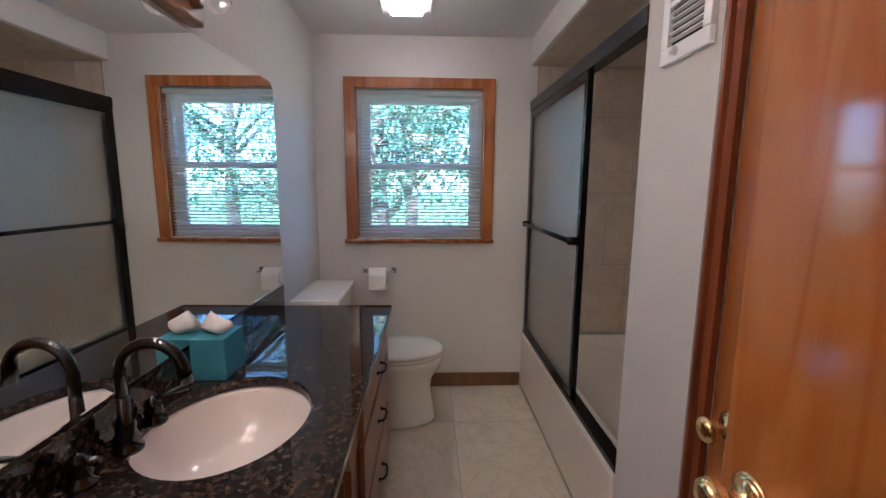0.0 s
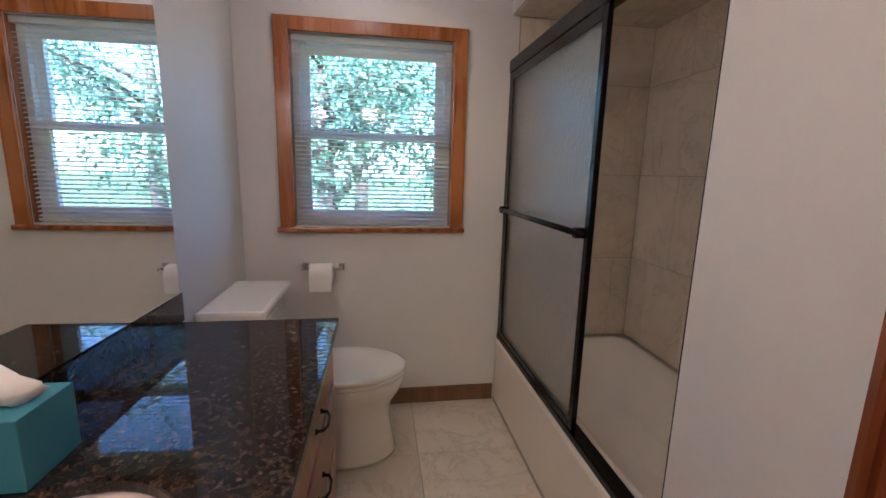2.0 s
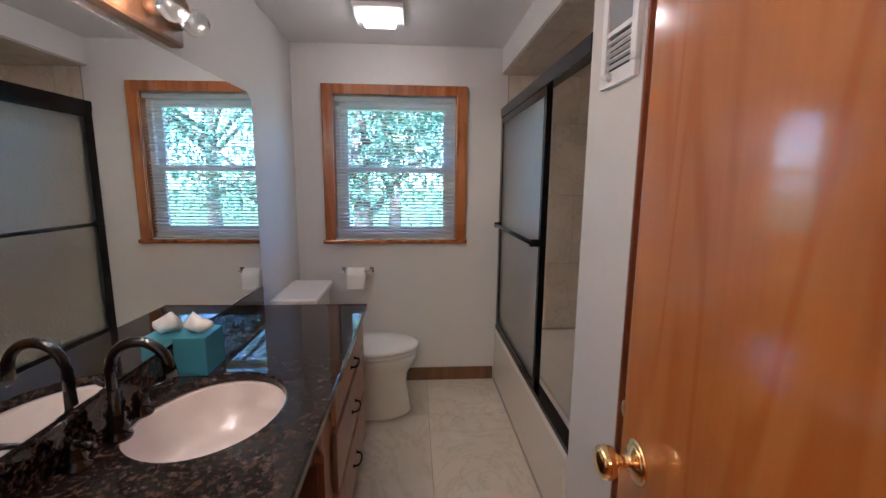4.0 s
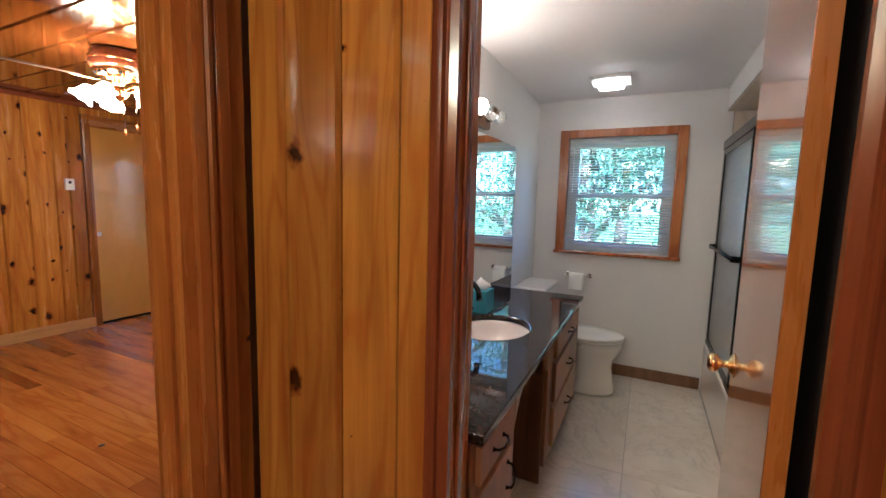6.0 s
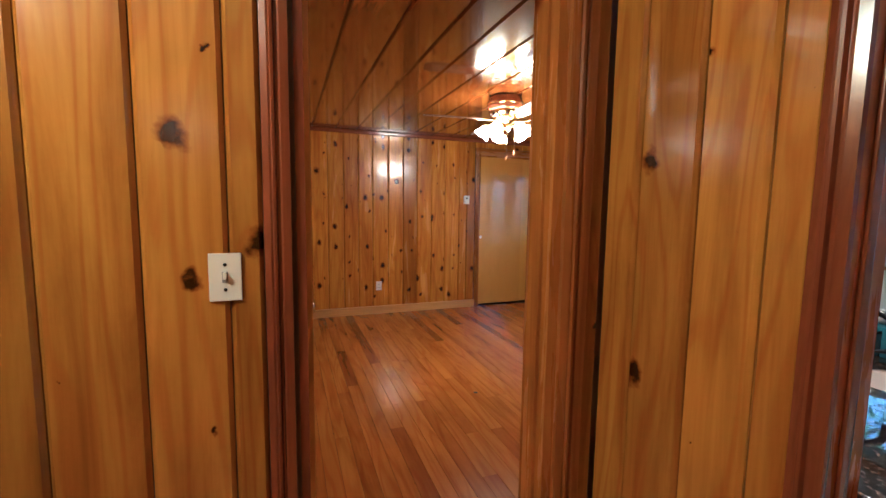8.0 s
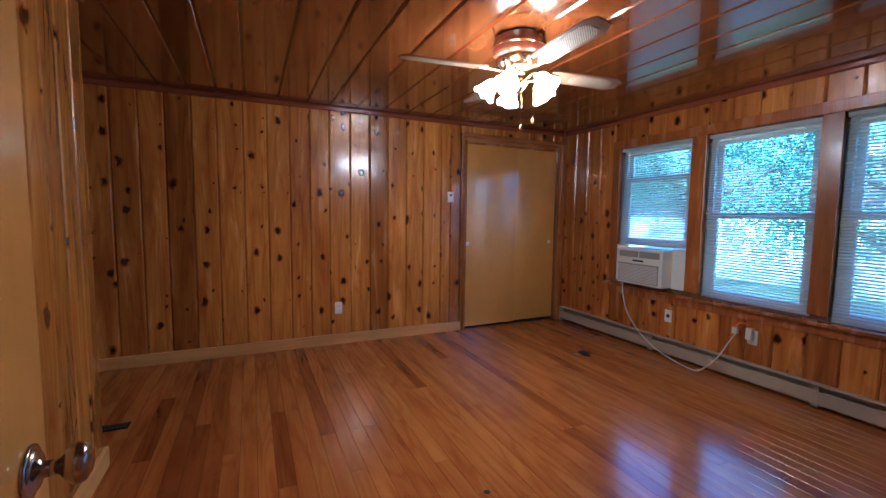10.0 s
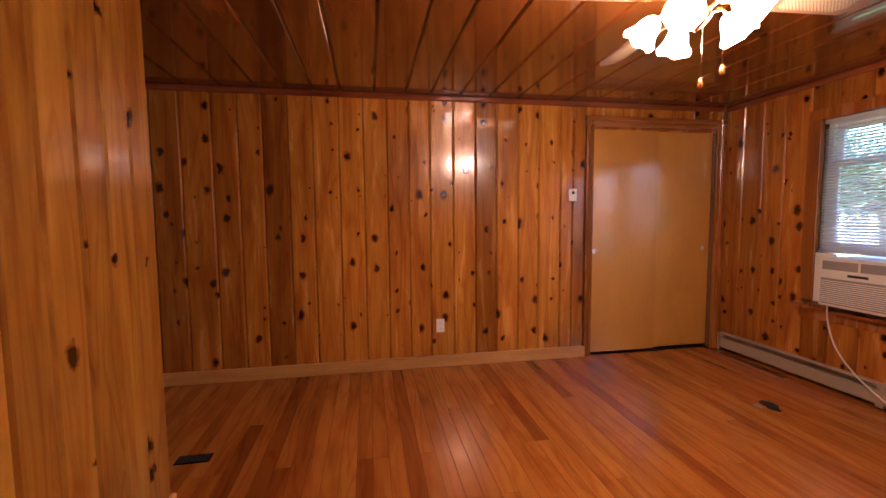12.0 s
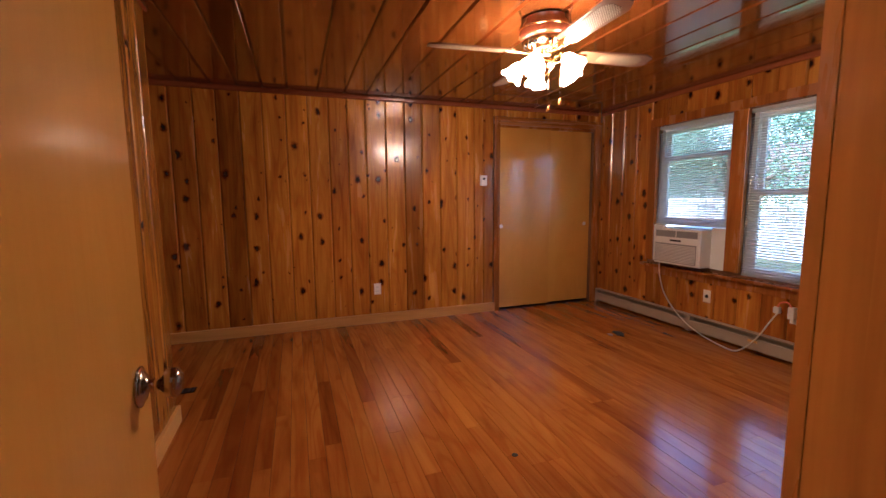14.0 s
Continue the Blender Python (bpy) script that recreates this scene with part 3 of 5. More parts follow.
def sash_window(name, x0, x1, z0, z1, y, rail, label):
    """A white double-hung window, its frame in the wall's opening."""
    w = thing(name, label, "window")
    w["kind"] = "structure"
    f = 0.035
    part("window_frame", boxes((x0, x0 + f, y, y + 0.07, z0, z1), (x1 - f, x1, y, y + 0.07, z0, z1), (x0 + f, x1 - f, y, y + 0.07, z0, z0 + f), (x0 + f, x1 - f, y, y + 0.07, z1 - f, z1)), VINYL, w)
    for a, b, dy, nm in ((z0 + f, rail + 0.02, 0.015, "lower_sash"), (rail - 0.02, z1 - f, 0.045, "upper_sash")):
        s = 0.045
        sash = part(nm, boxes((x0 + f, x0 + f + s, y + dy - 0.012, y + dy + 0.012, a, b), (x1 - f - s, x1 - f, y + dy - 0.012, y + dy + 0.012, a, b),
                              (x0 + f + s, x1 - f - s, y + dy - 0.012, y + dy + 0.012, a, a + 0.04), (x0 + f + s, x1 - f - s, y + dy - 0.012, y + dy + 0.012, b - 0.04, b)), VINYL, w)
        p = part("pane", boxes((x0 + f + s, x1 - f - s, y + dy - 0.002, y + dy + 0.002, a + 0.04, b - 0.04)), PANE, sash)
        p.visible_shadow = False
    return w


SLATS = {}


def blind(x0, x1, z0, z1, y, tilt, label, cord_x):
    """A lowered horizontal blind with thin curved slats."""
    b = thing("window_blind", label, "blind", group="window blinds")
    part("headrail", boxes((x0, x1, y - 0.013, y + 0.013, z1 - 0.028, z1), bevel=0.002), SLAT, b)
    part("bottom_rail", boxes((x0 + 0.004, x1 - 0.004, y - 0.011, y + 0.011, z0, z0 + 0.013), bevel=0.002), SLAT, b)
    w = x1 - x0 - 0.008
    key = round(w, 3)
    if key not in SLATS:
        bm = bmesh.new()
        rows = [(-0.0125, 0.0), (-0.005, 0.0022), (0.005, 0.0022), (0.0125, 0.0)]
        loops = [[bm.verts.new((sx, yy, zz)) for yy, zz in rows] + [bm.verts.new((sx, yy, zz - 0.0007)) for yy, zz in reversed(rows)] for sx in (-w / 2, w / 2)]
        for i in range(8):
            bm.faces.new((loops[0][i], loops[0][(i + 1) % 8], loops[1][(i + 1) % 8], loops[1][i]))
        bm.faces.new(loops[0][::-1])
        bm.faces.new(loops[1])
        SLATS[key] = mesh_of("slat", bm, SLAT)
    n = int((z1 - 0.035 - z0 - 0.02) / 0.0212)
    for i in range(n):
        part("slat", SLATS[key], SLAT, b, at=pose((x0 + x1) / 2, y, z0 + 0.026 + i * 0.0212, tilt + random.uniform(-2, 2)))
    for u in (0.12, 0.88):
        cx = x0 + (x1 - x0) * u
        part("ladder_cord", boxes((cx - 0.0007, cx + 0.0007, y - 0.0145, y - 0.0131, z0, z1 - 0.02)), SLAT, b)
    part("pull_cord", tube([(cord_x, y - 0.02, z1 - 0.02), (cord_x, y - 0.021, z1 - 0.55)], 0.0015, 6), SLAT, b)
    return b


random.seed(9)
sash_window("window_1", *WIN_B, BY1 + 0.05, 1.455, "white double-hung bathroom window in a varnished wood casing")
blind(-0.808, -0.037, 1.012, 1.908, BY1 + 0.024, 17, "white horizontal blind, lowered with its slats open", -0.74)
x0, x1, z0, z1 = WIN_B
for bmrow, lab in (((-0.882, x0, BY1 - 0.02, BY1 - 0.001, 0.985, 1.978), "varnished window casing"), ((x1, 0.038, BY1 - 0.02, BY1 - 0.001, 0.985, 1.978), "varnished window casing"),
                   ((x0, x1, BY1 - 0.02, BY1 - 0.001, z1, 1.978), "varnished head casing"), ((-0.895, 0.045, BY1 - 0.035, BY1 + 0.05, 0.975, 0.998), "varnished window stool")):
    structure("window_casing", boxes(bmrow, bevel=0.004), BATHTRIM, lab, "window trim")
structure("window_liner", boxes((x0 - 0.010, x0 + 0.003, BY1 + 0.001, BY1 + 0.15, z0, z1), (x1 - 0.003, x1 + 0.010, BY1 + 0.001, BY1 + 0.15, z0, z1)), BATHTRIM, "varnished window reveal", "window trim")

for i, (x0, x1, z0, z1) in enumerate(WINS):
    if i == 0:
        sash_window("window_2", x0 + 0.002, x1 - 0.002, 0.985, z1, RY1 + 0.055, 1.64, "white double-hung window raised over an air conditioner")
        blind(x0 + 0.006, x1 - 0.006, 0.992, z1 - 0.004, RY1 + 0.022, 38, "white horizontal blind, lowered to the air conditioner", x1 - 0.09)
    else:
        sash_window("window_%d" % (i + 2), x0 + 0.002, x1 - 0.002, z0, z1, RY1 + 0.055, 1.29, "white double-hung bedroom window in varnished pine")
        blind(x0 + 0.006, x1 - 0.006, z0 + 0.006, z1 - 0.004, RY1 + 0.022, 24 if i == 1 else 32, "white horizontal blind, lowered with its slats open", x1 - 0.1)
for a, b in ((-4.53, -4.44), (-3.667, -3.541), (-2.765, -2.65), (-1.88, -1.79)):
    structure("window_casing", boxes((a, b, RY1 - 0.018, RY1 + 0.05, 0.62, 1.96), bevel=0.004), TRIMW, "varnished pine upright between the windows", "window trim")
structure("window_casing", boxes((-4.53, -1.79, RY1 - 0.018, RY1 + 0.05, 1.961, 2.04), bevel=0.004), TRIMW, "varnished pine head casing over the windows", "window trim")
structure("window_sill", boxes((-4.56, -1.77, RY1 - 0.055, RY1 + 0.055, 0.558, 0.584), bevel=0.006), TRIMW, "long varnished pine window sill", "window sill")
structure("window_casing", boxes((-4.53, -1.79, RY1 - 0.014, RY1 - 0.001, 0.485, 0.557), bevel=0.004), TRIMW, "varnished pine apron under the sill", "window trim")

# ---- bathroom ----


def cabinet_pull(parent, at):
    h = part("handle", tube([(0, -0.045, 0), (0, -0.04, 0.018), (0, -0.02, 0.026), (0, 0.02, 0.026), (0, 0.04, 0.018), (0, 0.045, 0)], [0.004, 0.0045, 0.0035, 0.0035, 0.0045, 0.004], 8), BLACK, parent, "black bow handle", at)
    for y in (-0.045, 0.045):
        part("handle_foot", lathe([(0.0075, 0), (0.0075, 0.003), (0.004, 0.006)], 10), BLACK, h, at=pose(0, y, 0))
    return h


FX = -0.570
vanity = thing("vanity_cabinet", "brown wooden vanity with an arched knee space and black handles", "cabinet")
part("body", boxes((BX0 + 0.004, FX, BY0 + 0.005, 0.285, 0.09, 0.745)), CABINET, vanity)
part("body", boxes((BX0 + 0.004, FX, 1.07, 1.735, 0.09, 0.745)), CABINET, vanity)
part("body", boxes((BX0 + 0.004, FX - 0.002, 0.87, 1.069, 0.09, 0.56)), CABINET, vanity)
part("face_frame", boxes((FX - 0.03, FX - 0.002, 0.87, 1.069, 0.561, 0.745)), CABINET, vanity)
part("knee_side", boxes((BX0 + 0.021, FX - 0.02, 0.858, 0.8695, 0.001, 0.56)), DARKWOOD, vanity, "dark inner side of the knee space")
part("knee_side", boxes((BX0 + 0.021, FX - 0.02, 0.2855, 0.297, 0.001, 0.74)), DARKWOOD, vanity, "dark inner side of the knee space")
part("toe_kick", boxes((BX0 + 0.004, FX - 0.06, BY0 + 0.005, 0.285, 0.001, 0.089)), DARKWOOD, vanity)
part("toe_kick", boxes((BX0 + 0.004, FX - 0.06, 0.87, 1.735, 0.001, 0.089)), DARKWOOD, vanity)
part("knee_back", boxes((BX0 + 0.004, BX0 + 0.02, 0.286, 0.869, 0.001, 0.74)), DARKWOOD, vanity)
# arched apron over the knee space
arch = [(0.286, 0.745)] + [(0.286 + 0.583 * u, 0.735 - 0.15 * abs(2 * u - 1) ** 3.2) for u in [k / 16 for k in range(17)]] + [(0.869, 0.745)]
part("arch_apron", loft([[(FX - 0.018, y, z) for y, z in arch], [(FX, y, z) for y, z in arch]]), CABINET, vanity)
for f in vanity.children[-1].data.polygons:
    f.use_smooth = False
part("end_post", boxes((FX, FX + 0.012, 1.69, 1.735, 0.09, 0.745), bevel=0.003), CABINET, vanity)
for z0, z1 in ((0.615, 0.725), (0.385, 0.585), (0.15, 0.355)):
    d = part("drawer_front", boxes((FX + 0.001, FX + 0.019, 0.965, 1.675, z0, z1), bevel=0.004), CABINET, vanity)
    cabinet_pull(d, pose(FX + 0.019, 1.32, (z0 + z1) / 2, 0, 90, 0) @ pose(0, 0, 0, 0, 0, 0))
d = part("drawer_front", boxes((FX + 0.001, FX + 0.019, -0.10, 0.19, 0.615, 0.725), bevel=0.004), CABINET, vanity)
cabinet_pull(d, pose(FX + 0.019, 0.045, 0.67, 0, 90, 0))
d = part("cabinet_door", boxes((FX + 0.001, FX + 0.019, -0.10, 0.19, 0.15, 0.585), bevel=0.004), CABINET, vanity)
cabinet_pull(d, pose(FX + 0.019, 0.15, 0.50, 0, 90, 0) @ pose(0, 0, 0, 0, 0, 90))

# granite top with an oval cut-out
SX, SY, SRX, SRY = -0.848, 0.812, 0.185, 0.215


def oval(rx, ry, z, n=48):
    return [(SX + rx * math.cos(2 * math.pi * i / n), SY + ry * math.sin(2 * math.pi * i / n), z) for i in range(n)]


def counter():
    bm = bmesh.new()
    x0, x1, y0, y1, n = BX0 + 0.004, -0.540, BY0 + 0.004, 1.782, 48
    hole, rim = oval(SRX, SRY, 0), []
    for x, y, _ in hole:
        dx, dy = x - SX, y - SY
        k = min(((x1 if dx > 0 else x0) - SX) / dx if abs(dx) > 1e-6 else 1e9, ((y1 if dy > 0 else y0) - SY) / dy if abs(dy) > 1e-6 else 1e9)
        rim.append((SX + dx * k, SY + dy * k))
    for corner in ((x0, y0), (x0, y1), (x1, y0), (x1, y1)):
        i = min(range(n), key=lambda j: (rim[j][0] - corner[0]) ** 2 + (rim[j][1] - corner[1]) ** 2)
        rim[i] = corner
    rings = []
    for z in (0.746, 0.776):
        rings.append(([bm.verts.new((x, y, z)) for x, y, _ in hole], [bm.verts.new((x, y, z)) for x, y in rim]))
    (h0, r0), (h1, r1) = rings
    for i in range(n):
        j = (i + 1) % n
        bm.faces.new((h1[i], h1[j], r1[j], r1[i]))
        bm.faces.new((h0[j], h0[i], r0[i], r0[j]))
        bm.faces.new((h0[i], h0[j], h1[j], h1[i]))
        bm.faces.new((r0[j], r0[i], r1[i], r1[j]))
    return bm


worktop = thing("countertop", "polished black speckled granite vanity top with a round edge", "countertop", bm=counter(), mat=GRANITE)
mod = worktop.modifiers.new("edge", "BEVEL")
mod.width, mod.segments, mod.limit_method = 0.006, 2, "ANGLE"
part("backsplash", boxes((BX0 + 0.003, BX0 + 0.022, BY0 + 0.005, 1.79, 0.777, 0.872), bevel=0.002), GRANITE, worktop)
sink = thing("sink", "oval white undermount porcelain sink", "sink")
rings = [oval(SRX + 0.02, SRY + 0.02, 0.742), oval(SRX + 0.004, SRY + 0.004, 0.745), oval(SRX - 0.002, SRY - 0.002, 0.735), oval(SRX * 0.93, SRY * 0.93, 0.69), oval(SRX * 0.78, SRY * 0.78, 0.64), oval(SRX * 0.5, SRY * 0.5, 0.612), oval(SRX * 0.14, SRY * 0.14, 0.604)]
bowl = part("bowl", loft(rings, first=False), SINKW, sink)
part("drain", lathe([(0, 0), (0.024, 0), (0.024, 0.003), (0.016, 0.004), (0.0, 0.006)]), BLACK, sink, "dark metal drain", pose(SX, SY, 0.605))

faucet = thing("faucet", "gloss black high-arc faucet with two lever handles", "faucet", pose(-1.0, 0.69, 0.7765))
part("spout_base", lathe([(0.030, 0), (0.030, 0.008), (0.022, 0.016), (0.026, 0.03), (0.018, 0.045), (0.020, 0.06), (0.013, 0.075), (0.012, 0.12)], 20), BLACKG, faucet)
arc = [(0.0, 0, 0.10), (0.0, 0, 0.17)] + [(0.065 - 0.065 * math.cos(a), 0, 0.17 + 0.065 * math.sin(a)) for a in [math.pi * k / 12 for k in range(1, 12)]] + [(0.132, 0, 0.150)]
part("spout", tube(arc, [0.012] * (len(arc) - 2) + [0.013, 0.015], 12), BLACKG, faucet)
for s in (-1, 1):
    h = part("handle_base", lathe([(0.028, 0), (0.028, 0.008), (0.018, 0.016), (0.022, 0.03), (0.014, 0.045), (0.017, 0.055), (0.0, 0.066)], 18), BLACKG, faucet, at=pose(-0.012, 0.105 * s, 0))
    part("lever", tube([(0, 0, 0.055), (0.03, 0.02 * s, 0.066), (0.062, 0.035 * s, 0.072)], [0.007, 0.006, 0.009], 10), BLACKG, h)
    for q in range(2):
        part("cross_arm", tube([(-0.02, 0, 0.03 + 0.012 * q), (0.02, 0, 0.03 + 0.012 * q)], 0.005, 8), BLACKG, h)

# tissue box
TBS = material("teal_printed_card", (0.13, 0.36, 0.44), 0.5)
nt, n, b = nodes_of(TBS)
vec, _, _ = coords(nt, (1, 1, 1), 0.0)
v = n.new("ShaderNodeTexVoronoi")
v.inputs["Scale"].default_value, v.inputs["Randomness"].default_value = 120.0, 0.1
link(nt, vec, v.inputs["Vector"])
link(nt, ramp(nt, v.outputs["Distance"], ((0.0, (0.72, 0.78, 0.66)), (0.18, (0.50, 0.66, 0.64)), (0.26, (0.075, 0.27, 0.35)))), b.inputs["Base Color"])
tb = thing("tissue_box", "teal dotted cube tissue box with a tissue pulled up", "tissue box", pose(-0.9935, 1.068, 0.7765))
part("carton", boxes((-0.048, 0.048, -0.062, 0.062, 0, 0.122), bevel=0.002), TBS, tb)
random.seed(3)
rr = []
for k, (r, z) in enumerate(((0.026, 0.1225), (0.040, 0.136), (0.036, 0.150), (0.020, 0.168), (0.006, 0.182))):
    rr.append([(r * (1 + 0.35 * math.sin(3 * a + k) + random.uniform(-0.15, 0.15)) * math.cos(a) - 0.008 * k * 0.4, 0.7 * r * (1 + 0.3 * math.cos(2 * a + 1.3 * k)) * math.sin(a), z + 0.006 * math.sin(2 * a + k)) for a in [2 * math.pi * i / 18 for i in range(18)]])
part("tissue", loft(rr), PAPER, tb, "crumpled white tissue")

# mirror with a rounded top corner
R = 0.05
out = [(BY0 + 0.03, 0.884), (1.735, 0.884), (1.735, 1.755 - R)] + [(1.735 - R + R * math.cos(a), 1.755 - R + R * math.sin(a)) for a in [math.pi / 2 * k / 8 for k in range(1, 9)]] + [(BY0 + 0.03, 1.755)]
mir = thing("mirror", "large frameless wall mirror with rounded upper corners", "mirror")
part("mirror_glass", loft([[(BX0 + 0.001, y, z) for y, z in out], [(BX0 + 0.009 + 0.019 * (y - 0.25), y, z) for y, z in out]]), MIRROR, mir)
for f in mir.children[0].data.polygons:
    f.use_smooth = False
part("bottom_channel", boxes((BX0 + 0.001, BX0 + 0.012, BY0 + 0.03, 1.735, 0.8755, 0.8835)), CHROME, mir, "thin metal channel")
for yy in (0.9, 1.40):
    part("mirror_clip", boxes((BX0 + 0.002, BX0 + 0.011, yy - 0.008, yy + 0.008, 1.7551, 1.768), bevel=0.001), CHROME, mir, "small clear clip")

# vanity light bar
bar = thing("vanity_light", "dark bronze bath bar with round globe bulbs, two unlit", "wall lamp")
part("backplate", boxes((BX0 + 0.001, BX0 + 0.045, 0.10, 1.185, 1.778, 1.868), bevel=0.012), DARKWOOD, bar, "dark bronze backplate")
for i, y in enumerate((0.21, 0.368, 0.527, 0.685, 0.845, 1.005, 1.125)):
    so = part("socket", lathe([(0.024, 0), (0.022, 0.02), (0.018, 0.024)], 16), DARKWOOD, bar, at=pose(BX0 + 0.045, y, 1.835, 0, 90, 0))
    part("bulb", lathe([(0.012, 0.018), (0.016, 0.03)] + [(0.038 * math.cos(a), 0.066 + 0.038 * math.sin(a)) for a in [math.radians(d) for d in range(-65, 91, 15)]], 20), LIT_BULB if i < 5 else BULBGLASS, so, "lit frosted globe bulb" if i < 5 else "unlit clear globe bulb")

# ceiling light
cl = thing("ceiling_light", "square flush ceiling light with a glowing diffuser", "ceiling lamp", pose(-0.478, 2.02, BZ))
part("pan", boxes((-0.125, 0.125, -0.125, 0.125, -0.022, -0.0005), bevel=0.004), CEILP, cl)
part("diffuser", boxes((-0.080, 0.080, -0.080, 0.080, -0.054, -0.0221), bevel=0.012), LIT_PANEL, cl, "glowing frosted diffuser")

# toilet, facing along +x from the west wall
to = thing("toilet", "white two-piece porcelain toilet with a closed lid", "toilet")


def egg(cx, rx_front, rx_back, ry, z, n=32, cy=2.125):
    return [(cx + (rx_front if math.cos(a) > 0 else rx_back) * math.cos(a), cy + ry * math.sin(a), z) for a in [2 * math.pi * i / n for i in range(n)]]


part("bowl", loft([egg(-0.55, 0.22, 0.30, 0.125, 0.001), egg(-0.55, 0.225, 0.30, 0.13, 0.02), egg(-0.55, 0.212, 0.30, 0.125, 0.08), egg(-0.55, 0.195, 0.30, 0.12, 0.2), egg(-0.55, 0.205, 0.30, 0.13, 0.26), egg(-0.55, 0.245, 0.30, 0.165, 0.32), egg(-0.55, 0.262, 0.30, 0.182, 0.36), egg(-0.55, 0.262, 0.30, 0.182, 0.392)]), PORCELAIN, to)
part("seat", loft([egg(-0.55, 0.262, 0.24, 0.183, 0.395), egg(-0.55, 0.27, 0.24, 0.19, 0.40), egg(-0.55, 0.27, 0.24, 0.19, 0.41), egg(-0.55, 0.266, 0.24, 0.186, 0.414)]), PORCELAIN, to)
part("lid", loft([egg(-0.55, 0.264, 0.24, 0.185, 0.417), egg(-0.55, 0.272, 0.24, 0.192, 0.422), egg(-0.55, 0.270, 0.24, 0.190, 0.434), egg(-0.55, 0.25, 0.23, 0.172, 0.441), egg(-0.55, 0.1, 0.1, 0.07, 0.444)]), PORCELAIN, to)
part("tank", boxes((BX0 + 0.008, -0.835, 1.905, 2.345, 0.393, 0.722), bevel=0.025), PORCELAIN, to)
part("tank_lid", boxes((BX0 + 0.004, -0.815, 1.89, 2.36, 0.7225, 0.765), bevel=0.014), PORCELAIN, to)
part("flush_lever", boxes((-0.834, -0.82, 1.93, 2.0, 0.665, 0.68), bevel=0.004), CHROME, to, "chrome flush lever")

# toilet paper holder
tp = thing("toilet_paper_holder", "chrome toilet paper holder with a white roll", "paper holder")
for x in (-0.775, -0.59):
    part("post", boxes((x - 0.016, x + 0.016, BY1 - 0.012, BY1 - 0.0005, 0.775, 0.815), bevel=0.003), CHROME, tp)
    part("arm", tube([(x, BY1 - 0.012, 0.795), (x, BY1 - 0.07, 0.795)], 0.008, 10), CHROME, tp)
part("roller", tube([(-0.775, BY1 - 0.062, 0.795), (-0.59, BY1 - 0.062, 0.795)], 0.006, 10), CHROME, tp)
roll = part("paper_roll", lathe([(0.02, -0.055), (0.05, -0.055), (0.052, -0.05), (0.052, 0.05), (0.05, 0.055), (0.02, 0.055)], 28), PAPER, tp, "white paper roll", pose(-0.685, BY1 - 0.064, 0.770, 0, 90, 0))
part("loose_sheet", boxes((-0.738, -0.632, BY1 - 0.1175, BY1 - 0.116, 0.69, 0.77)), PAPER, roll)
roll.children[0].matrix_parent_inverse = roll.matrix_basis.inverted()

# bathtub
tub = thing("bathtub", "beige enamel alcove bathtub with a sliding glass enclosure", "bathtub")
part("apron", boxes((0.252, 0.335, 1.12, BY1 - 0.002, 0.001, 0.372), bevel=0.018), TUB, tub)
y0, y1 = 1.12, BY1 - 0.002


def rr_ring(x0, x1, ya, yb, r, z, n=6):
    pts = []
    for cx, cy, s in ((x1 - r, yb - r, 0), (x0 + r, yb - r, 90), (x0 + r, ya + r, 180), (x1 - r, ya + r, 270)):
        pts += [(cx + r * math.cos(radians(s + 90 * k / n)), cy + r * math.sin(radians(s + 90 * k / n)), z) for k in range(n + 1)]
    return pts


part("basin", loft([rr_ring(0.336, BX1 - 0.002, y0, y1, 0.012, 0.345), rr_ring(0.336, BX1 - 0.002, y0, y1, 0.012, 0.366), rr_ring(0.365, BX1 - 0.05, y0 + 0.06, y1 - 0.06, 0.10, 0.364), rr_ring(0.40, BX1 - 0.09, y0 + 0.10, y1 - 0.10, 0.12, 0.30), rr_ring(0.44, BX1 - 0.13, y0 + 0.16, y1 - 0.14, 0.12, 0.06)], first=False), TUB, tub)

# shower enclosure
XS = 0.285
en = thing("shower_enclosure", "black-framed sliding shower doors with rippled glass", "shower door")
part("header", boxes((XS - 0.028, XS + 0.028, 1.12, BY1 - 0.002, 1.79, 1.85), bevel=0.004), BLACK, en)
part("sill_track", boxes((XS - 0.026, XS + 0.026, 1.12, BY1 - 0.002, 0.3725, 0.400), bevel=0.004), BLACK, en)
part("wall_jamb", boxes((XS - 0.022, XS + 0.022, BY1 - 0.032, BY1 - 0.003, 0.4005, 1.7895)), BLACK, en)
part("wall_jamb", boxes((XS - 0.022, XS + 0.022, 1.1195, 1.125, 0.4005, 1.7895)), BLACK, en)
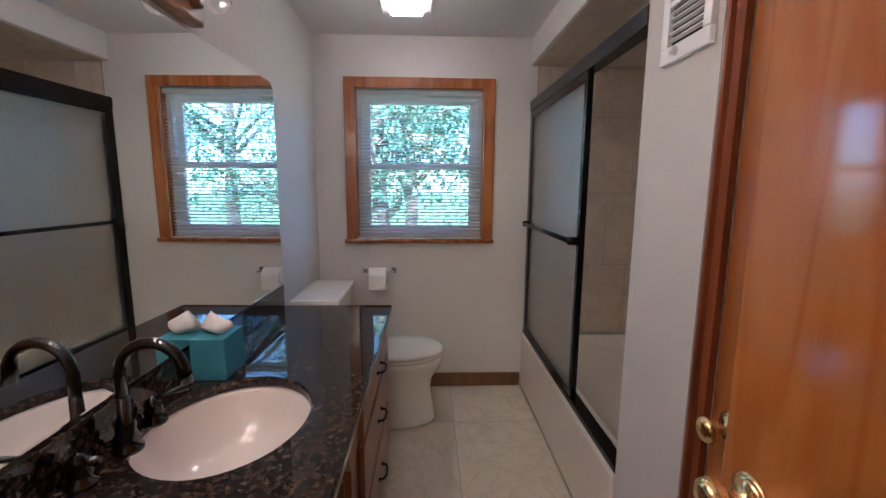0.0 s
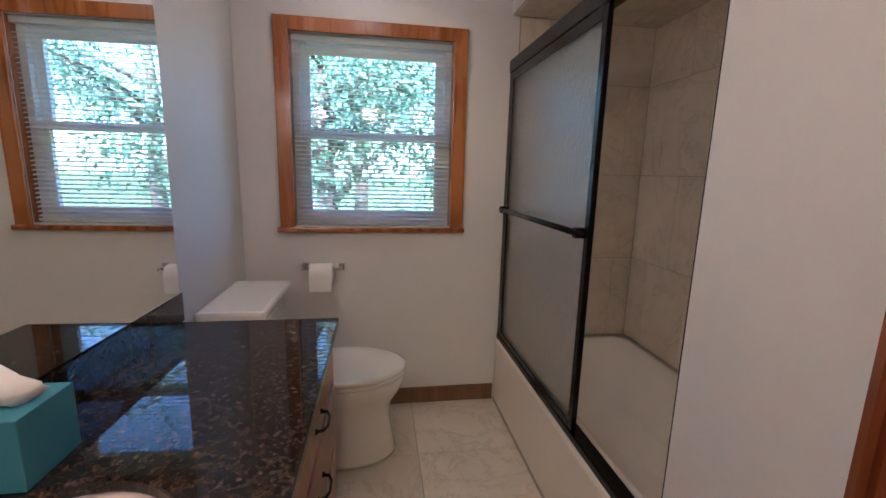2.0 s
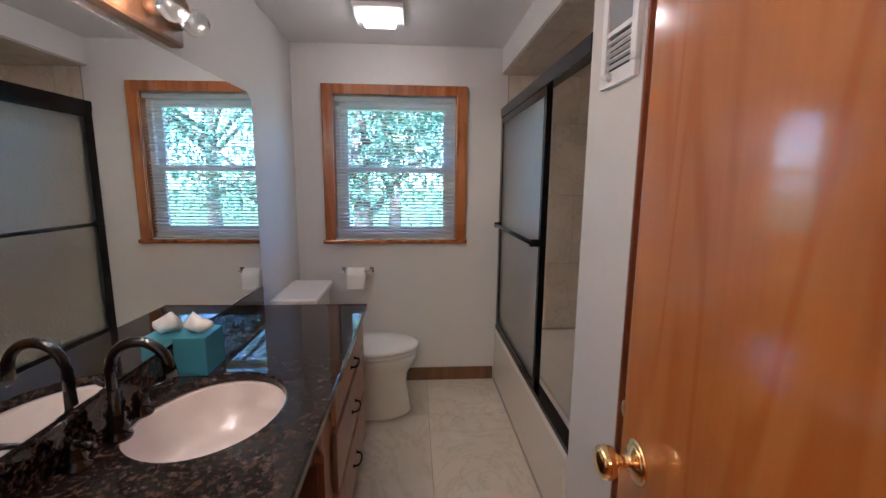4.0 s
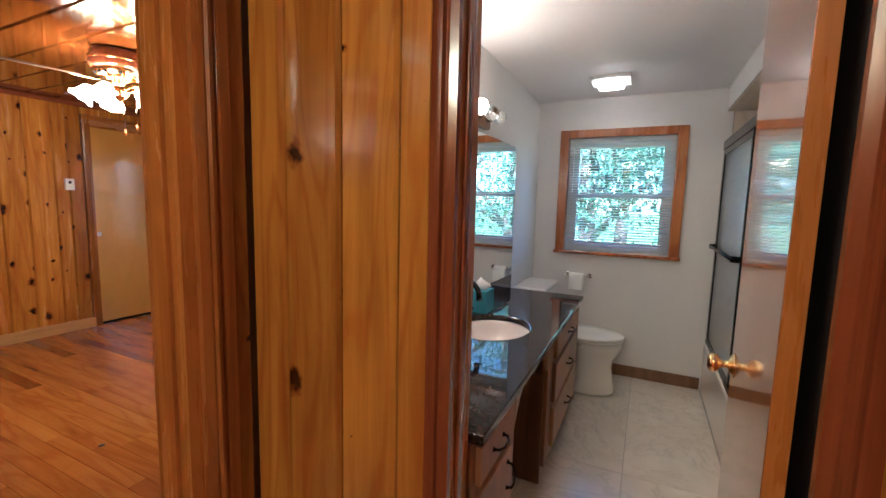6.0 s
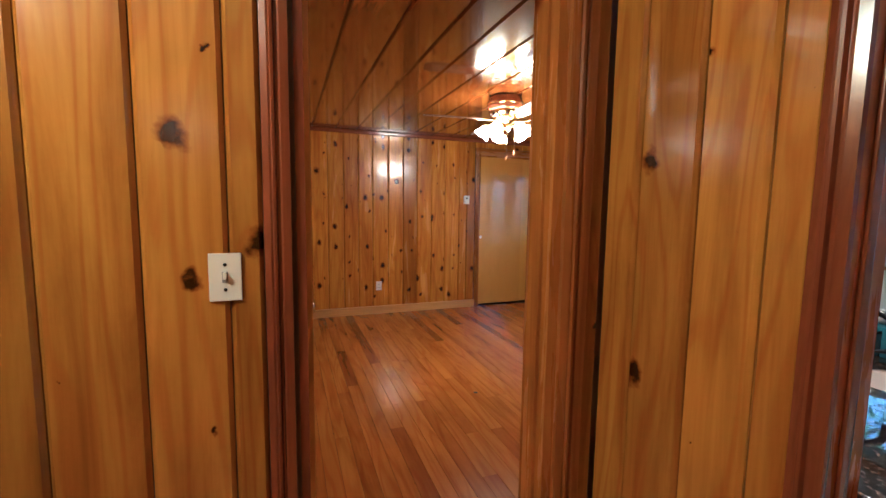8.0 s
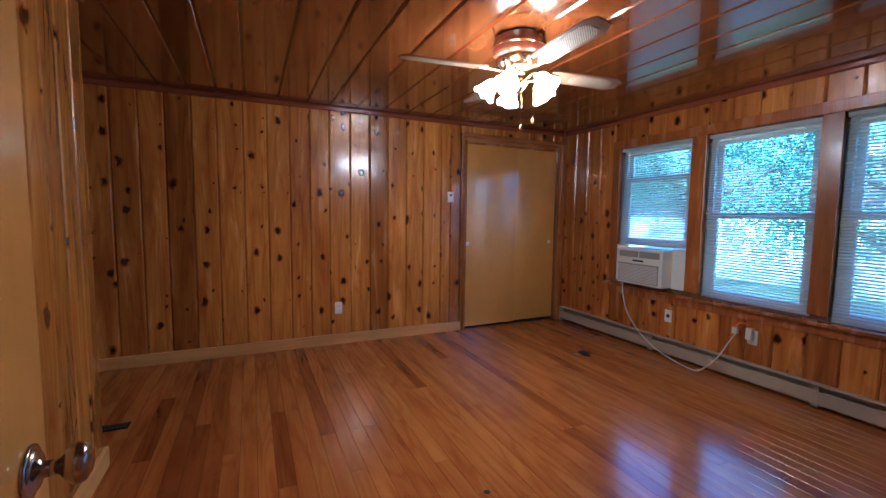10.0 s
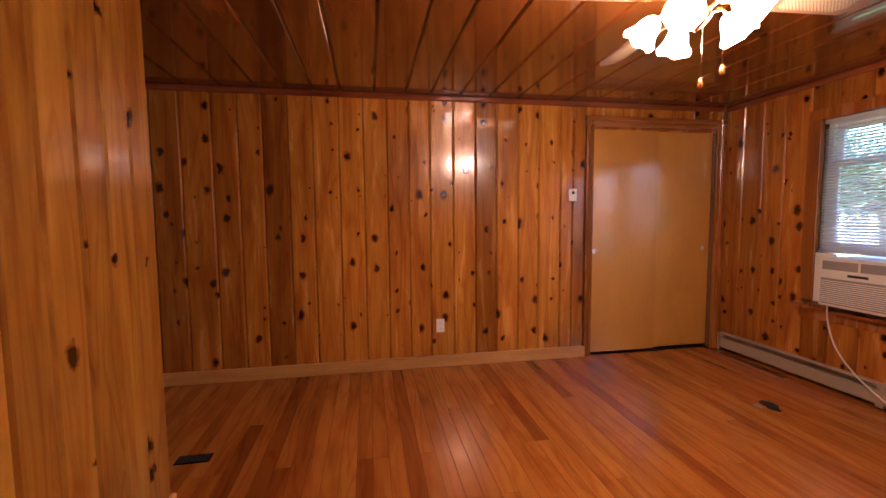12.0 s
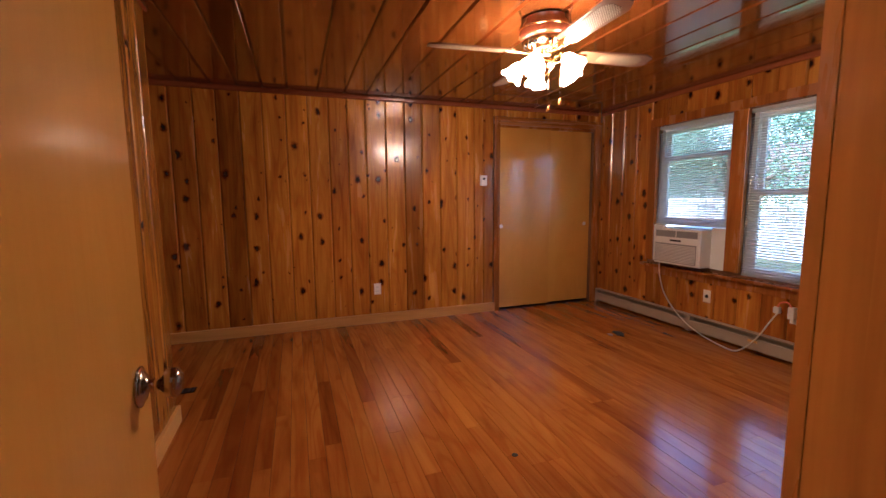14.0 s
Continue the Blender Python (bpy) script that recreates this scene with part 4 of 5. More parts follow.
for xx, a, b, bary in ((XS - 0.013, 1.585, 2.487, True), (XS + 0.013, 1.63, 2.486, False)):
    p = part("sliding_panel", boxes((xx - 0.009, xx + 0.009, a + 0.028, b - 0.028, 1.75, 1.789)), BLACK, en)
    part("bottom_rail", boxes((xx - 0.009, xx + 0.009, a + 0.028, b - 0.028, 0.402, 0.425)), BLACK, p)
    part("stile", boxes((xx - 0.009, xx + 0.009, a, a + 0.028, 0.402, 1.789), bevel=0.002), BLACK, p)
    part("stile", boxes((xx - 0.009, xx + 0.009, b - 0.028, b, 0.402, 1.789), bevel=0.002), BLACK, p)
    gp = part("glass_pane", boxes((xx - 0.0025, xx + 0.0025, a + 0.027, b - 0.027, 0.424, 1.751)), FROST if bary else PANE, p, "rippled obscure glass")
    gp.visible_shadow = False
    if bary:
        tbar = part("towel_bar", tube([(xx - 0.045, a - 0.02, 1.105), (xx - 0.045, b - 0.04, 1.105)], 0.011, 10), BLACK, p, "black towel bar")
        for yy in (a + 0.014, b - 0.05):
            part("bracket", boxes((xx - 0.052, xx - 0.009, yy - 0.014, yy + 0.014, 1.088, 1.122), bevel=0.004), BLACK, p)

# wall grille by the door
gr = thing("wall_grille", "white louvred wall heater with a small knob", "wall heater", pose(0.2595, 0.910, 1.645))
part("grille_frame", boxes((-0.016, -0.0005, -0.10, 0.10, 0, 0.04), (-0.016, -0.0005, -0.10, 0.10, 0.335, 0.36), (-0.016, -0.0005, -0.10, -0.07, 0.04, 0.335), (-0.016, -0.0005, 0.07, 0.10, 0.04, 0.335),
                           (-0.015, -0.0005, -0.07, 0.07, 0.135, 0.150), (-0.015, -0.0005, -0.07, 0.07, 0.245, 0.258), bevel=0.003), VINYL, gr)
part("grille_back", boxes((-0.003, -0.0005, -0.07, 0.07, 0.04, 0.335)), RUBBER, gr)
part("screen", boxes((-0.009, -0.005, -0.069, 0.069, 0.151, 0.244)), GREYP, gr, "grey mesh screen")
for z, mt in [(0.052 + 0.0165 * i, VINYL) for i in range(5)] + [(0.270 + 0.0165 * i, VINYL) for i in range(4)]:
    part("louvre", boxes((-0.0135, -0.004, -0.069, 0.069, -0.0025, 0.0025)), mt, gr, at=pose(0, 0, z, 0, 25, 0))
part("thermostat_knob", lathe([(0.0, 0), (0.011, 0), (0.010, 0.012), (0.0, 0.013)], 16), VINYL, gr, "small white control knob", pose(-0.016, 0.03, 0.022, 0, -90, 0))

# ---- bedroom things ----
fan = thing("ceiling_fan", "brown and brass ceiling fan with cane-inset blades and lit glass shades", "ceiling fan", pose(-3.265, 0.475, RZ))
part("motor_housing", lathe([(0.0, -0.0005), (0.122, -0.0005), (0.138, -0.012), (0.138, -0.035), (0.148, -0.045), (0.148, -0.095), (0.132, -0.115), (0.0, -0.118)], 36), REDTRIM, fan, "glossy brown motor housing")
part("brass_band", lathe([(0.1485, -0.060), (0.1505, -0.063), (0.1505, -0.068), (0.1485, -0.071)], 36), BRASS, fan, "thin brass band")
part("pierced_ring", lathe([(0.130, -0.1155), (0.127, -0.13), (0.100, -0.165), (0.055, -0.175), (0.0, -0.176)], 36), BRASS, fan, "pierced brass ring")
for i in range(18):
    a = 2 * math.pi * i / 18
    part("ring_slot", lathe([(0.0, 0), (0.009, 0.0), (0.009, 0.002), (0.0, 0.002)], 10), RUBBER, fan, at=pose(0.1155 * math.cos(a), 0.1155 * math.sin(a), -0.149, 0, 0, math.degrees(a)) @ pose(0, 0, 0, 0, 128, 0))
CANE = material("woven_cane", (0.62, 0.50, 0.33), 0.6)
nt, n, b = nodes_of(CANE)
vec, _, _ = coords(nt, (1, 1, 0), 0.0)
ck = n.new("ShaderNodeTexChecker")
ck.inputs["Scale"].default_value = 140.0
ck.inputs["Color1"].default_value, ck.inputs["Color2"].default_value = (0.46, 0.37, 0.25, 1), (0.20, 0.13, 0.07, 1)
link(nt, vec, ck.inputs["Vector"])
link(nt, ck.outputs["Color"], b.inputs["Base Color"])
BLADEW = material("walnut_blade", (0.20, 0.10, 0.05), 0.35)
for ang in (-4, 84, 176, 264):
    m = pose(0, 0, -0.185, 0, 0, ang) @ pose(0, 0, 0, -11, 0, 0)
    oct_ = [(0.20, -0.045), (0.23, -0.055), (0.62, -0.068), (0.68, -0.038), (0.68, 0.038), (0.62, 0.068), (0.23, 0.055), (0.20, 0.045)]
    bl = part("blade", prism(oct_, -0.004, 0.004), BLADEW, fan, "wooden blade with a cane inset", m)
    part("cane_inset", prism([(0.34, -0.030), (0.37, -0.043), (0.58, -0.048), (0.62, -0.025), (0.62, 0.025), (0.58, 0.048), (0.37, 0.043), (0.34, 0.030)], -0.0055, 0.0055), CANE, bl, "woven cane inset")
    part("blade_iron", boxes((0.075, 0.16, -0.014, 0.014, -0.010, -0.004), (0.16, 0.25, -0.03, 0.03, -0.0095, -0.0045), bevel=0.002), BRASS, bl, "brass blade iron")
part("light_stem", lathe([(0.04, -0.177), (0.034, -0.20), (0.02, -0.21), (0.045, -0.235), (0.05, -0.26), (0.03, -0.285), (0.012, -0.30), (0.0, -0.31)], 24), BRASS, fan)
for i in range(5):
    a = radians(72 * i + 20)
    c, s = math.cos(a), math.sin(a)
    arm = part("light_arm", tube([(0.04 * c, 0.04 * s, -0.245), (0.075 * c, 0.075 * s, -0.225), (0.11 * c, 0.11 * s, -0.215), (0.135 * c, 0.135 * s, -0.235)], 0.006, 8), BRASS, fan)
    tilt = Matrix.Translation((0.135 * c, 0.135 * s, -0.232)) @ Matrix.Rotation(a, 4, "Z") @ Matrix.Rotation(radians(180 - 38), 4, "Y")
    bm = lathe([(0.018, 0), (0.030, 0.012), (0.040, 0.035), (0.046, 0.06), (0.058, 0.085), (0.066, 0.095)], 30)
    for v_ in bm.verts:
        if v_.co.z > 0.08:
            v_.co.z += 0.007 * math.sin(6 * math.atan2(v_.co.y, v_.co.x))
    part("glass_shade", bm, LIT_SHADE, arm, "glowing tulip glass shade", tilt)
for dx, dy, z in ((0.005, 0.022, -0.51), (0.05, 0.07, -0.475)):
    ch = part("pull_chain", tube([(dx, dy, -0.29), (dx, dy, z + 0.035)], 0.0018, 6), BRASS, fan)
    part("pull_fob", lathe([(0.0, 0), (0.010, 0.004), (0.009, 0.02), (0.005, 0.034), (0.0, 0.038)], 12), TRIMW, ch, "small wooden fob", pose(dx, dy, z))

# air conditioner
ac = thing("air_conditioner", "white window air conditioner with a grey front grille", "air conditioner")
part("side_panel", boxes((-4.436, -4.30, RY1 - 0.005, RY1 + 0.012, 0.62, 0.985)), ACW, ac, "white filler panel")
part("side_panel", boxes((-3.80, -3.671, RY1 - 0.005, RY1 + 0.012, 0.62, 0.985)), ACW, ac, "white filler panel")
part("case", boxes((-4.30, -3.80, RY1 - 0.135, RY1 + 0.30, 0.625, 0.968), bevel=0.012), ACW, ac)
part("front_grille", boxes((-4.285, -3.835, RY1 - 0.142, RY1 - 0.1355, 0.645, 0.825), bevel=0.003), GREYP, ac, "grey front grille")
for i in range(12):
    part("grille_slat", boxes((-4.28, -3.84, RY1 - 0.1455, RY1 - 0.1425, 0.655 + 0.0135 * i, 0.661 + 0.0135 * i)), ACW, ac)
part("air_outlet", boxes((-4.28, -4.06, RY1 - 0.139, RY1 - 0.1355, 0.885, 0.945)), GREYP, ac, "grey air outlet")
part("air_outlet", boxes((-4.045, -3.83, RY1 - 0.139, RY1 - 0.1355, 0.885, 0.945)), GREYP, ac, "grey air outlet")
part("control_strip", boxes((-4.12, -4.0, RY1 - 0.138, RY1 - 0.1355, 0.845, 0.862)), RUBBER, ac, "dark badge strip")

# power cord
cord = thing("power_cord", "white power cord hanging from the air conditioner to an outlet", "cord")
P = [(-4.262, RY1 - 0.10, 0.63), (-4.25, RY1 - 0.10, 0.50), (-4.18, RY1 - 0.10, 0.32), (-4.0, RY1 - 0.12, 0.16), (-3.78, RY1 - 0.14, 0.06), (-3.5, RY1 - 0.17, 0.015), (-3.38, RY1 - 0.17, 0.03), (-3.27, RY1 - 0.14, 0.16), (-3.22, RY1 - 0.08, 0.30), (-3.19, RY1 - 0.05, 0.375)]


def smooth(pts, k=6):
    v = [Vector(p) for p in pts]
    v = [v[0]] + v + [v[-1]]
    res = []
    for a, b_, c, d_ in zip(v, v[1:], v[2:], v[3:]):
        for i in range(k):
            t = i / k
            res.append(0.5 * ((2 * b_) + (c - a) * t + (2 * a - 5 * b_ + 4 * c - d_) * t * t + (3 * b_ - a - 3 * c + d_) * t ** 3))
    return res + [v[-2]]


part("cable", tube(smooth(P), 0.0055, 8), CORD, cord)
part("inline_plug", boxes((-3.215, -3.175, RY1 - 0.066, RY1 - 0.034, 0.37, 0.42), bevel=0.005), CORD, cord)
part("orange_lead", tube(smooth([(-3.195, RY1 - 0.05, 0.415), (-3.175, RY1 - 0.05, 0.455), (-3.13, RY1 - 0.045, 0.465), (-3.10, RY1 - 0.04, 0.43)]), 0.006, 8), ORANGE, cord, "orange adapter lead")
part("plug", boxes((-3.125, -3.08, RY1 - 0.05, RY1 - 0.0065, 0.345, 0.435), bevel=0.006), CORD, cord)
part("loose_tie", boxes((-3.34, -3.27, RY1 - 0.135, RY1 - 0.125, 0.115, 0.132), bevel=0.003), BASEW, cord, "pale cable tie")


def plate(name, at, label, kind, bits):
    """A wall plate, its face to local +y."""
    p = thing(name, label, kind, at)
    part("cover", boxes((-0.035, 0.035, 0.0003, 0.006, -0.057, 0.057), bevel=0.002), PLATE, p)
    for nm, bm, mt in bits():
        part(nm, bm, mt, p)
    return p


def duplex():
    for z in (-0.02, 0.02):
        yield "socket", boxes((-0.016, 0.016, 0.0061, 0.008, z - 0.013, z + 0.013), bevel=0.0009), PLATE
        yield "slot", boxes((-0.008, -0.005, 0.0081, 0.0083, z - 0.005, z + 0.005)), RUBBER
        yield "slot", boxes((0.005, 0.008, 0.0081, 0.0083, z - 0.005, z + 0.005)), RUBBER


def single():
    yield "round_socket", lathe([(0, 0), (0.017, 0), (0.017, 0.002), (0, 0.002)], 20, m=pose(0, 0.0061, 0, -90, 0, 0)), RUBBER


def toggle():
    yield "toggle", boxes((-0.004, 0.004, 0.0061, 0.018, -0.004, 0.012), bevel=0.001), PLATE
    for z in (-0.03, 0.03):
        yield "screw", lathe([(0, 0), (0.004, 0), (0.003, 0.0015), (0, 0.0015)], 10, m=pose(0, 0.0061, z, -90, 0, 0)), RUBBER


def slotted_toggle():
    yield from toggle()
    yield "slot_frame", boxes((-0.0065, 0.0065, 0.00605, 0.0075, -0.013, 0.013)), GREYP


plate("light_switch", frame_at(HX + 0.001, -1.362, 1.181, (1, 0, 0)), "white toggle light switch on knotty pine", "light switch", slotted_toggle)
plate("wall_outlet", frame_at(RX0 + 0.001, -0.158, 0.356, (1, 0, 0)), "white duplex outlet on knotty pine", "outlet", duplex)
plate("wall_outlet", frame_at(-3.81, RY1 - 0.001, 0.366, (0, -1, 0)), "white round-socket outlet on knotty pine", "outlet", single)
plate("wall_outlet", frame_at(-3.095, RY1 - 0.001, 0.362, (0, -1, 0)), "white outlet with a plug in it", "outlet", duplex)
th = thing("thermostat", "small white wall thermostat with a dark dial", "thermostat", frame_at(RX0 + 0.001, 1.02, 1.456, (1, 0, 0)))
part("case", boxes((-0.036, 0.036, 0.0003, 0.03, -0.055, 0.055), bevel=0.004), PLATE, th)
part("dial", lathe([(0, 0), (0.014, 0), (0.012, 0.006), (0, 0.006)], 18), RUBBER, th, "dark dial", pose(0.0, 0.0301, 0.02, -90, 0, 0))
hb = thing("wall_box", "small dark metal box on the hall wall", "door chime", bm=boxes((0.24, 0.36, HY - 0.035, HY - 0.0005, 1.60, 1.78), bevel=0.006), mat=DARKWOOD)
fv = thing("floor_register", "dark metal floor register", "floor vent", pose(-4.175, -1.68, 0.0015, 0, 0, 0))
part("frame", boxes((-0.04, 0.04, -0.085, 0.085, 0, 0.004)), BLACK, fv)
for i in range(8):
    part("slat", boxes((-0.034, 0.034, -0.078 + 0.020 * i, -0.064 + 0.020 * i, 0.0041, 0.006)), RUBBER, fv)
# scrap lying on the boards
random.seed(12)
sc = thing("scrap", "crumpled dark scrap lying on the floorboards", "debris", pose(-4.13, 1.87, 0.001, 0, 0, -12))
ou = [(0.11 * math.cos(a) * random.uniform(0.55, 1.1), 0.055 * math.sin(a) * random.uniform(0.4, 1.1)) for a in [2 * math.pi * i / 14 for i in range(14)]]
part("flake", prism(ou, 0, 0.006), RUBBER, sc)
part("flake", prism([(x * 0.45 + 0.02, y * 0.5 - 0.09) for x, y in ou], 0, 0.004), DARKWOOD, sc)

# baseboard heater
ht = thing("baseboard_heater", "cream enamel hydronic baseboard heater along the window wall", "radiator")
YH = RY1 - 0.001
part("back_panel", boxes((-5.20, -1.40, YH - 0.008, YH, 0.012, 0.165)), HEATER, ht)
part("top_lip", boxes((-5.20, -1.40, YH - 0.055, YH - 0.009, 0.156, 0.165), bevel=0.002), HEATER, ht)
for a, b in ((-5.20, -3.945), (-3.935, -2.665), (-2.655, -1.40)):
    part("front_cover", boxes((a, b, YH - 0.065, YH - 0.058, 0.035, 0.125), bevel=0.002), HEATER, ht)
part("fin_tube", boxes((-5.19, -1.41, YH - 0.05, YH - 0.012, 0.05, 0.11)), RUBBER, ht, "dark heating fins")
for x in (-3.94, -2.66):
    part("joint_cover", boxes((x - 0.022, x + 0.022, YH - 0.068, YH - 0.009, 0.015, 0.168), bevel=0.003), HEATER, ht)
part("end_cap", boxes((-5.225, -5.2005, YH - 0.068, YH, 0.005, 0.168), bevel=0.003), HEATER, ht)

# ---- outdoors ----
structure("ground", boxes((-80, 80, 2.8, 160, -1.3, -1.2)), GRASS, "green lawn behind the house", "lawn")


def tree(x, y, h, spread, leaves, seed):
    rnd = random.Random(seed)
    t = thing("tree", "leafy green tree behind the house", "tree", pose(x, y, -1.2), "trees behind the house")
    bm = tube([(0, 0, -0.05), (0.1, 0.05, h * 0.25), (0.0, 0.1, h * 0.5), (0.1, 0, h * 0.8)], [0.24, 0.19, 0.14, 0.05], 10)
    tips = []
    for i in range(11):
        z = h * rnd.uniform(0.18, 0.7)
        a = rnd.uniform(0, 2 * math.pi)
        e = Vector((spread * math.cos(a) * rnd.uniform(0.5, 1), spread * math.sin(a) * rnd.uniform(0.5, 1), z + h * rnd.uniform(0.05, 0.3)))
        s = Vector((0.05, 0.05, z))
        mid = s.lerp(e, 0.5) + Vector((0, 0, 0.15))
        tube([s, mid, e], [0.08, 0.05, 0.015], 6, bm)
        tips += [s.lerp(e, q) for q in (0.45, 0.7, 0.9, 1.0)]
    part("trunk", bm, BARK, t)
    vs, fs = [], []
    for i in range(leaves):
        c = rnd.choice(tips) + Vector((rnd.gauss(0, 0.45), rnd.gauss(0, 0.45), rnd.gauss(0, 0.40)))
        r = rnd.uniform(0.04, 0.085)
        q = Euler((rnd.uniform(0, 6.3), rnd.uniform(0, 6.3), rnd.uniform(0, 6.3))).to_matrix()
        k = len(vs)
        vs += [tuple(c + q @ Vector(p)) for p in ((-r, 0, 0), (0, -r * 0.5, 0.01), (r, 0, 0), (0, r * 0.5, 0.01))]
        fs.append((k, k + 1, k + 2, k + 3))
    me = bpy.data.meshes.new("crown")
    me.from_pydata(vs, [], fs)
    me.materials.append(LEAF)
    part("crown", me, LEAF, t)["kind"] = "stuff"


for i, (x, y, h, s, nl) in enumerate(((-1.4, 8.2, 6.5, 2.4, 7500), (1.6, 9.5, 7.5, 2.6, 6500), (-5.0, 11.0, 7.5, 3.3, 11000), (-9.6, 11.0, 7.5, 3.3, 11000), (-1.0, 14.0, 9.0, 3.2, 6000), (4.8, 13.0, 9.0, 3.4, 5000), (-13.5, 11.0, 9.0, 3.4, 6000), (-9.0, 27.0, 12.0, 4.6, 7000), (-18.5, 13.0, 9.0, 3.4, 6000), (-17.0, 27.0, 12.0, 4.6, 6000))):
    tree(x, y, h, s, nl, 20 + i)
nb = thing("neighbour_house", "pale sided neighbouring house behind the trees", "house", pose(-10.5, 16.5, -1.2))
part("wall", boxes((-7, 7, 0, 7, 0, 2.9)), SIDING, nb)
part("roof", loft([[(-7.4, -0.4, 2.9), (-7.4, 7.4, 2.9), (-7.4, 3.5, 4.9)], [(7.4, -0.4, 2.9), (7.4, 7.4, 2.9), (7.4, 3.5, 4.9)]]), BARK, nb)
for x in (-4.5, -1.0, 3.4):
    w = part("window", boxes((x - 0.5, x + 0.5, -0.05, 0.0, 1.0, 2.2)), VINYL, nb)
    part("pane", boxes((x - 0.42, x + 0.42, -0.06, -0.0505, 1.08, 2.12)), BULBGLASS, w)

# ---- pieces of walls and floors ----


def board_wall(parent, edges, place, along, face, z0=0.0, z1=RZ, cut=(), mat=PINE):
    """Upright pine boards between edges; place(a) gives a board's foot. cut: (a0, a1, z0, z1) openings."""
    for a, b in zip(edges, edges[1:]):
        spans = [(z0, z1)]
        mid = (a + b) / 2
        for c in cut:
            if c[0] < mid < c[1]:
                spans = [(u, v) for p, q in spans for u, v in ((p, min(q, c[2])), (max(p, c[3]), q)) if v - u > 0.03]
        for u, v in spans:
            x, y = place(mid)
            board(parent, "board", mat, b - a - 0.003, v - u, (x, y, u), (0, 0, 1), face, 0.017, 0.010)


def split(a, b, cuts, seed, lo=0.15, hi=0.2):
    """Board edges from a to b, with the given edges kept."""
    rnd = random.Random(seed)
    marks = sorted({a, b, *cuts})
    res = [a]
    for p, q in zip(marks, marks[1:]):
        k = max(1, round((q - p) / rnd.uniform(lo, hi)))
        res += [p + (q - p) * (i + 1) / k for i in range(k)]
    return res


W_EDGES = [-2.89, -2.70, -2.51, -2.31, -2.108, -1.889, -1.705, -1.529, -1.342, -1.159, -0.959, -0.769, -0.583, -0.408, -0.234, -0.037, 0.153, 0.338, 0.531, 0.717, 0.918, 1.03, 1.15]
board_wall(west_wall, W_EDGES, lambda a: (RX0, a), "y", (1, 0, 0))
board_wall(west_wall, split(1.15, 2.56, (), 5), lambda a: (RX0, a), "y", (1, 0, 0), 2.15, RZ)
board_wall(north_wall, split(RX0, -1.35, (-4.53, -1.79), 6, 0.14, 0.2), lambda a: (a, RY1), "x", (0, -1, 0), 0, RZ, [(-4.53, -1.79, 0.555, 2.038)])
board_wall(south_wall, split(-3.74, -1.35, (), 7, 0.13, 0.2), lambda a: (a, -1.60), "x", (0, 1, 0), mat=PINE_HALL)
board(south_wall, "corner_board", PINE_HALL, 0.14, RZ, (-3.7415, -1.675, 0), (0, 0, 1), (-1, 0, 0), 0.017, 0.007)
board_wall(hall_wall, [-1.221, -1.091, -0.902, -0.732, -0.638], lambda a: (a, HY), "x", (0, -1, 0), 0, 2.3, mat=PINE_HALL)
board_wall(hall_wall, [0.149, 0.30, 0.47, 0.63, 0.82, 1.0, 1.19], lambda a: (a, HY), "x", (0, -1, 0), 0, 2.3, mat=PINE_HALL)
board_wall(hall_wall, [-0.638, -0.40, -0.2, 0.0, 0.149], lambda a: (a, HY), "x", (0, -1, 0), 2.11, 2.3, mat=PINE_HALL)
board_wall(east_wall, [-2.39, -2.21, -2.05, -1.88, -1.723, -1.532, -1.354, -1.276], lambda a: (HX, a), "y", (1, 0, 0), 0, 2.3, mat=PINE_HALL)
board_wall(east_wall, [-0.315, -0.252], lambda a: (HX, a), "y", (1, 0, 0), 0, 2.3, mat=PINE_HALL)
board_wall(east_wall, [-1.276, -1.1, -0.92, -0.72, -0.5, -0.315], lambda a: (HX, a), "y", (1, 0, 0), 2.105, 2.3, mat=PINE_HALL)

# floor strips along x; the far recess and the hall in one piece of stuff
rnd = random.Random(31)
rest = bmesh.new()
edge, count = -2.9, 0
while edge < RY1 + 0.02:
    w = 0.083
    x = RX0 - 0.02
    while x < RX1 - 0.02:
        length = min(rnd.choice((0.8, 1.3, 1.7, 2.2, 2.8)), RX1 - x)
        if RX1 - x - length < 0.35:
            length = RX1 - x
        if edge > -1.62 and count < 300:
            length = round(length, 2) if x + length < RX1 - 0.01 else length
            board(floor_room, "plank", FLOORW, w - 0.0012, length - 0.001, (x, edge + w / 2, 0), (1, 0, 0), (0, 0, 1), 0.012, 0.0008)
            count += 1
        else:
            box(rest, x, x + length - 0.001, edge + 0.0006, edge + w - 0.0006, -0.005, 0)
        x += length
    edge += w
edge = -2.4
while edge < HY - 0.03:
    box(rest, RX1, 1.2, edge + 0.0006, min(edge + 0.082, HY), -0.005, 0)
    edge += 0.083
tagged(part("plank_rest", rest, FLOORX, floor_room), kind="stuff")

part("floor_knot", lathe([(0.0, 0.0), (0.016, 0.0), (0.014, 0.0006), (0.0, 0.0006)], 12), RUBBER, floor_room, "dark knot hole", pose(-2.805, 0.05, 0.0003))

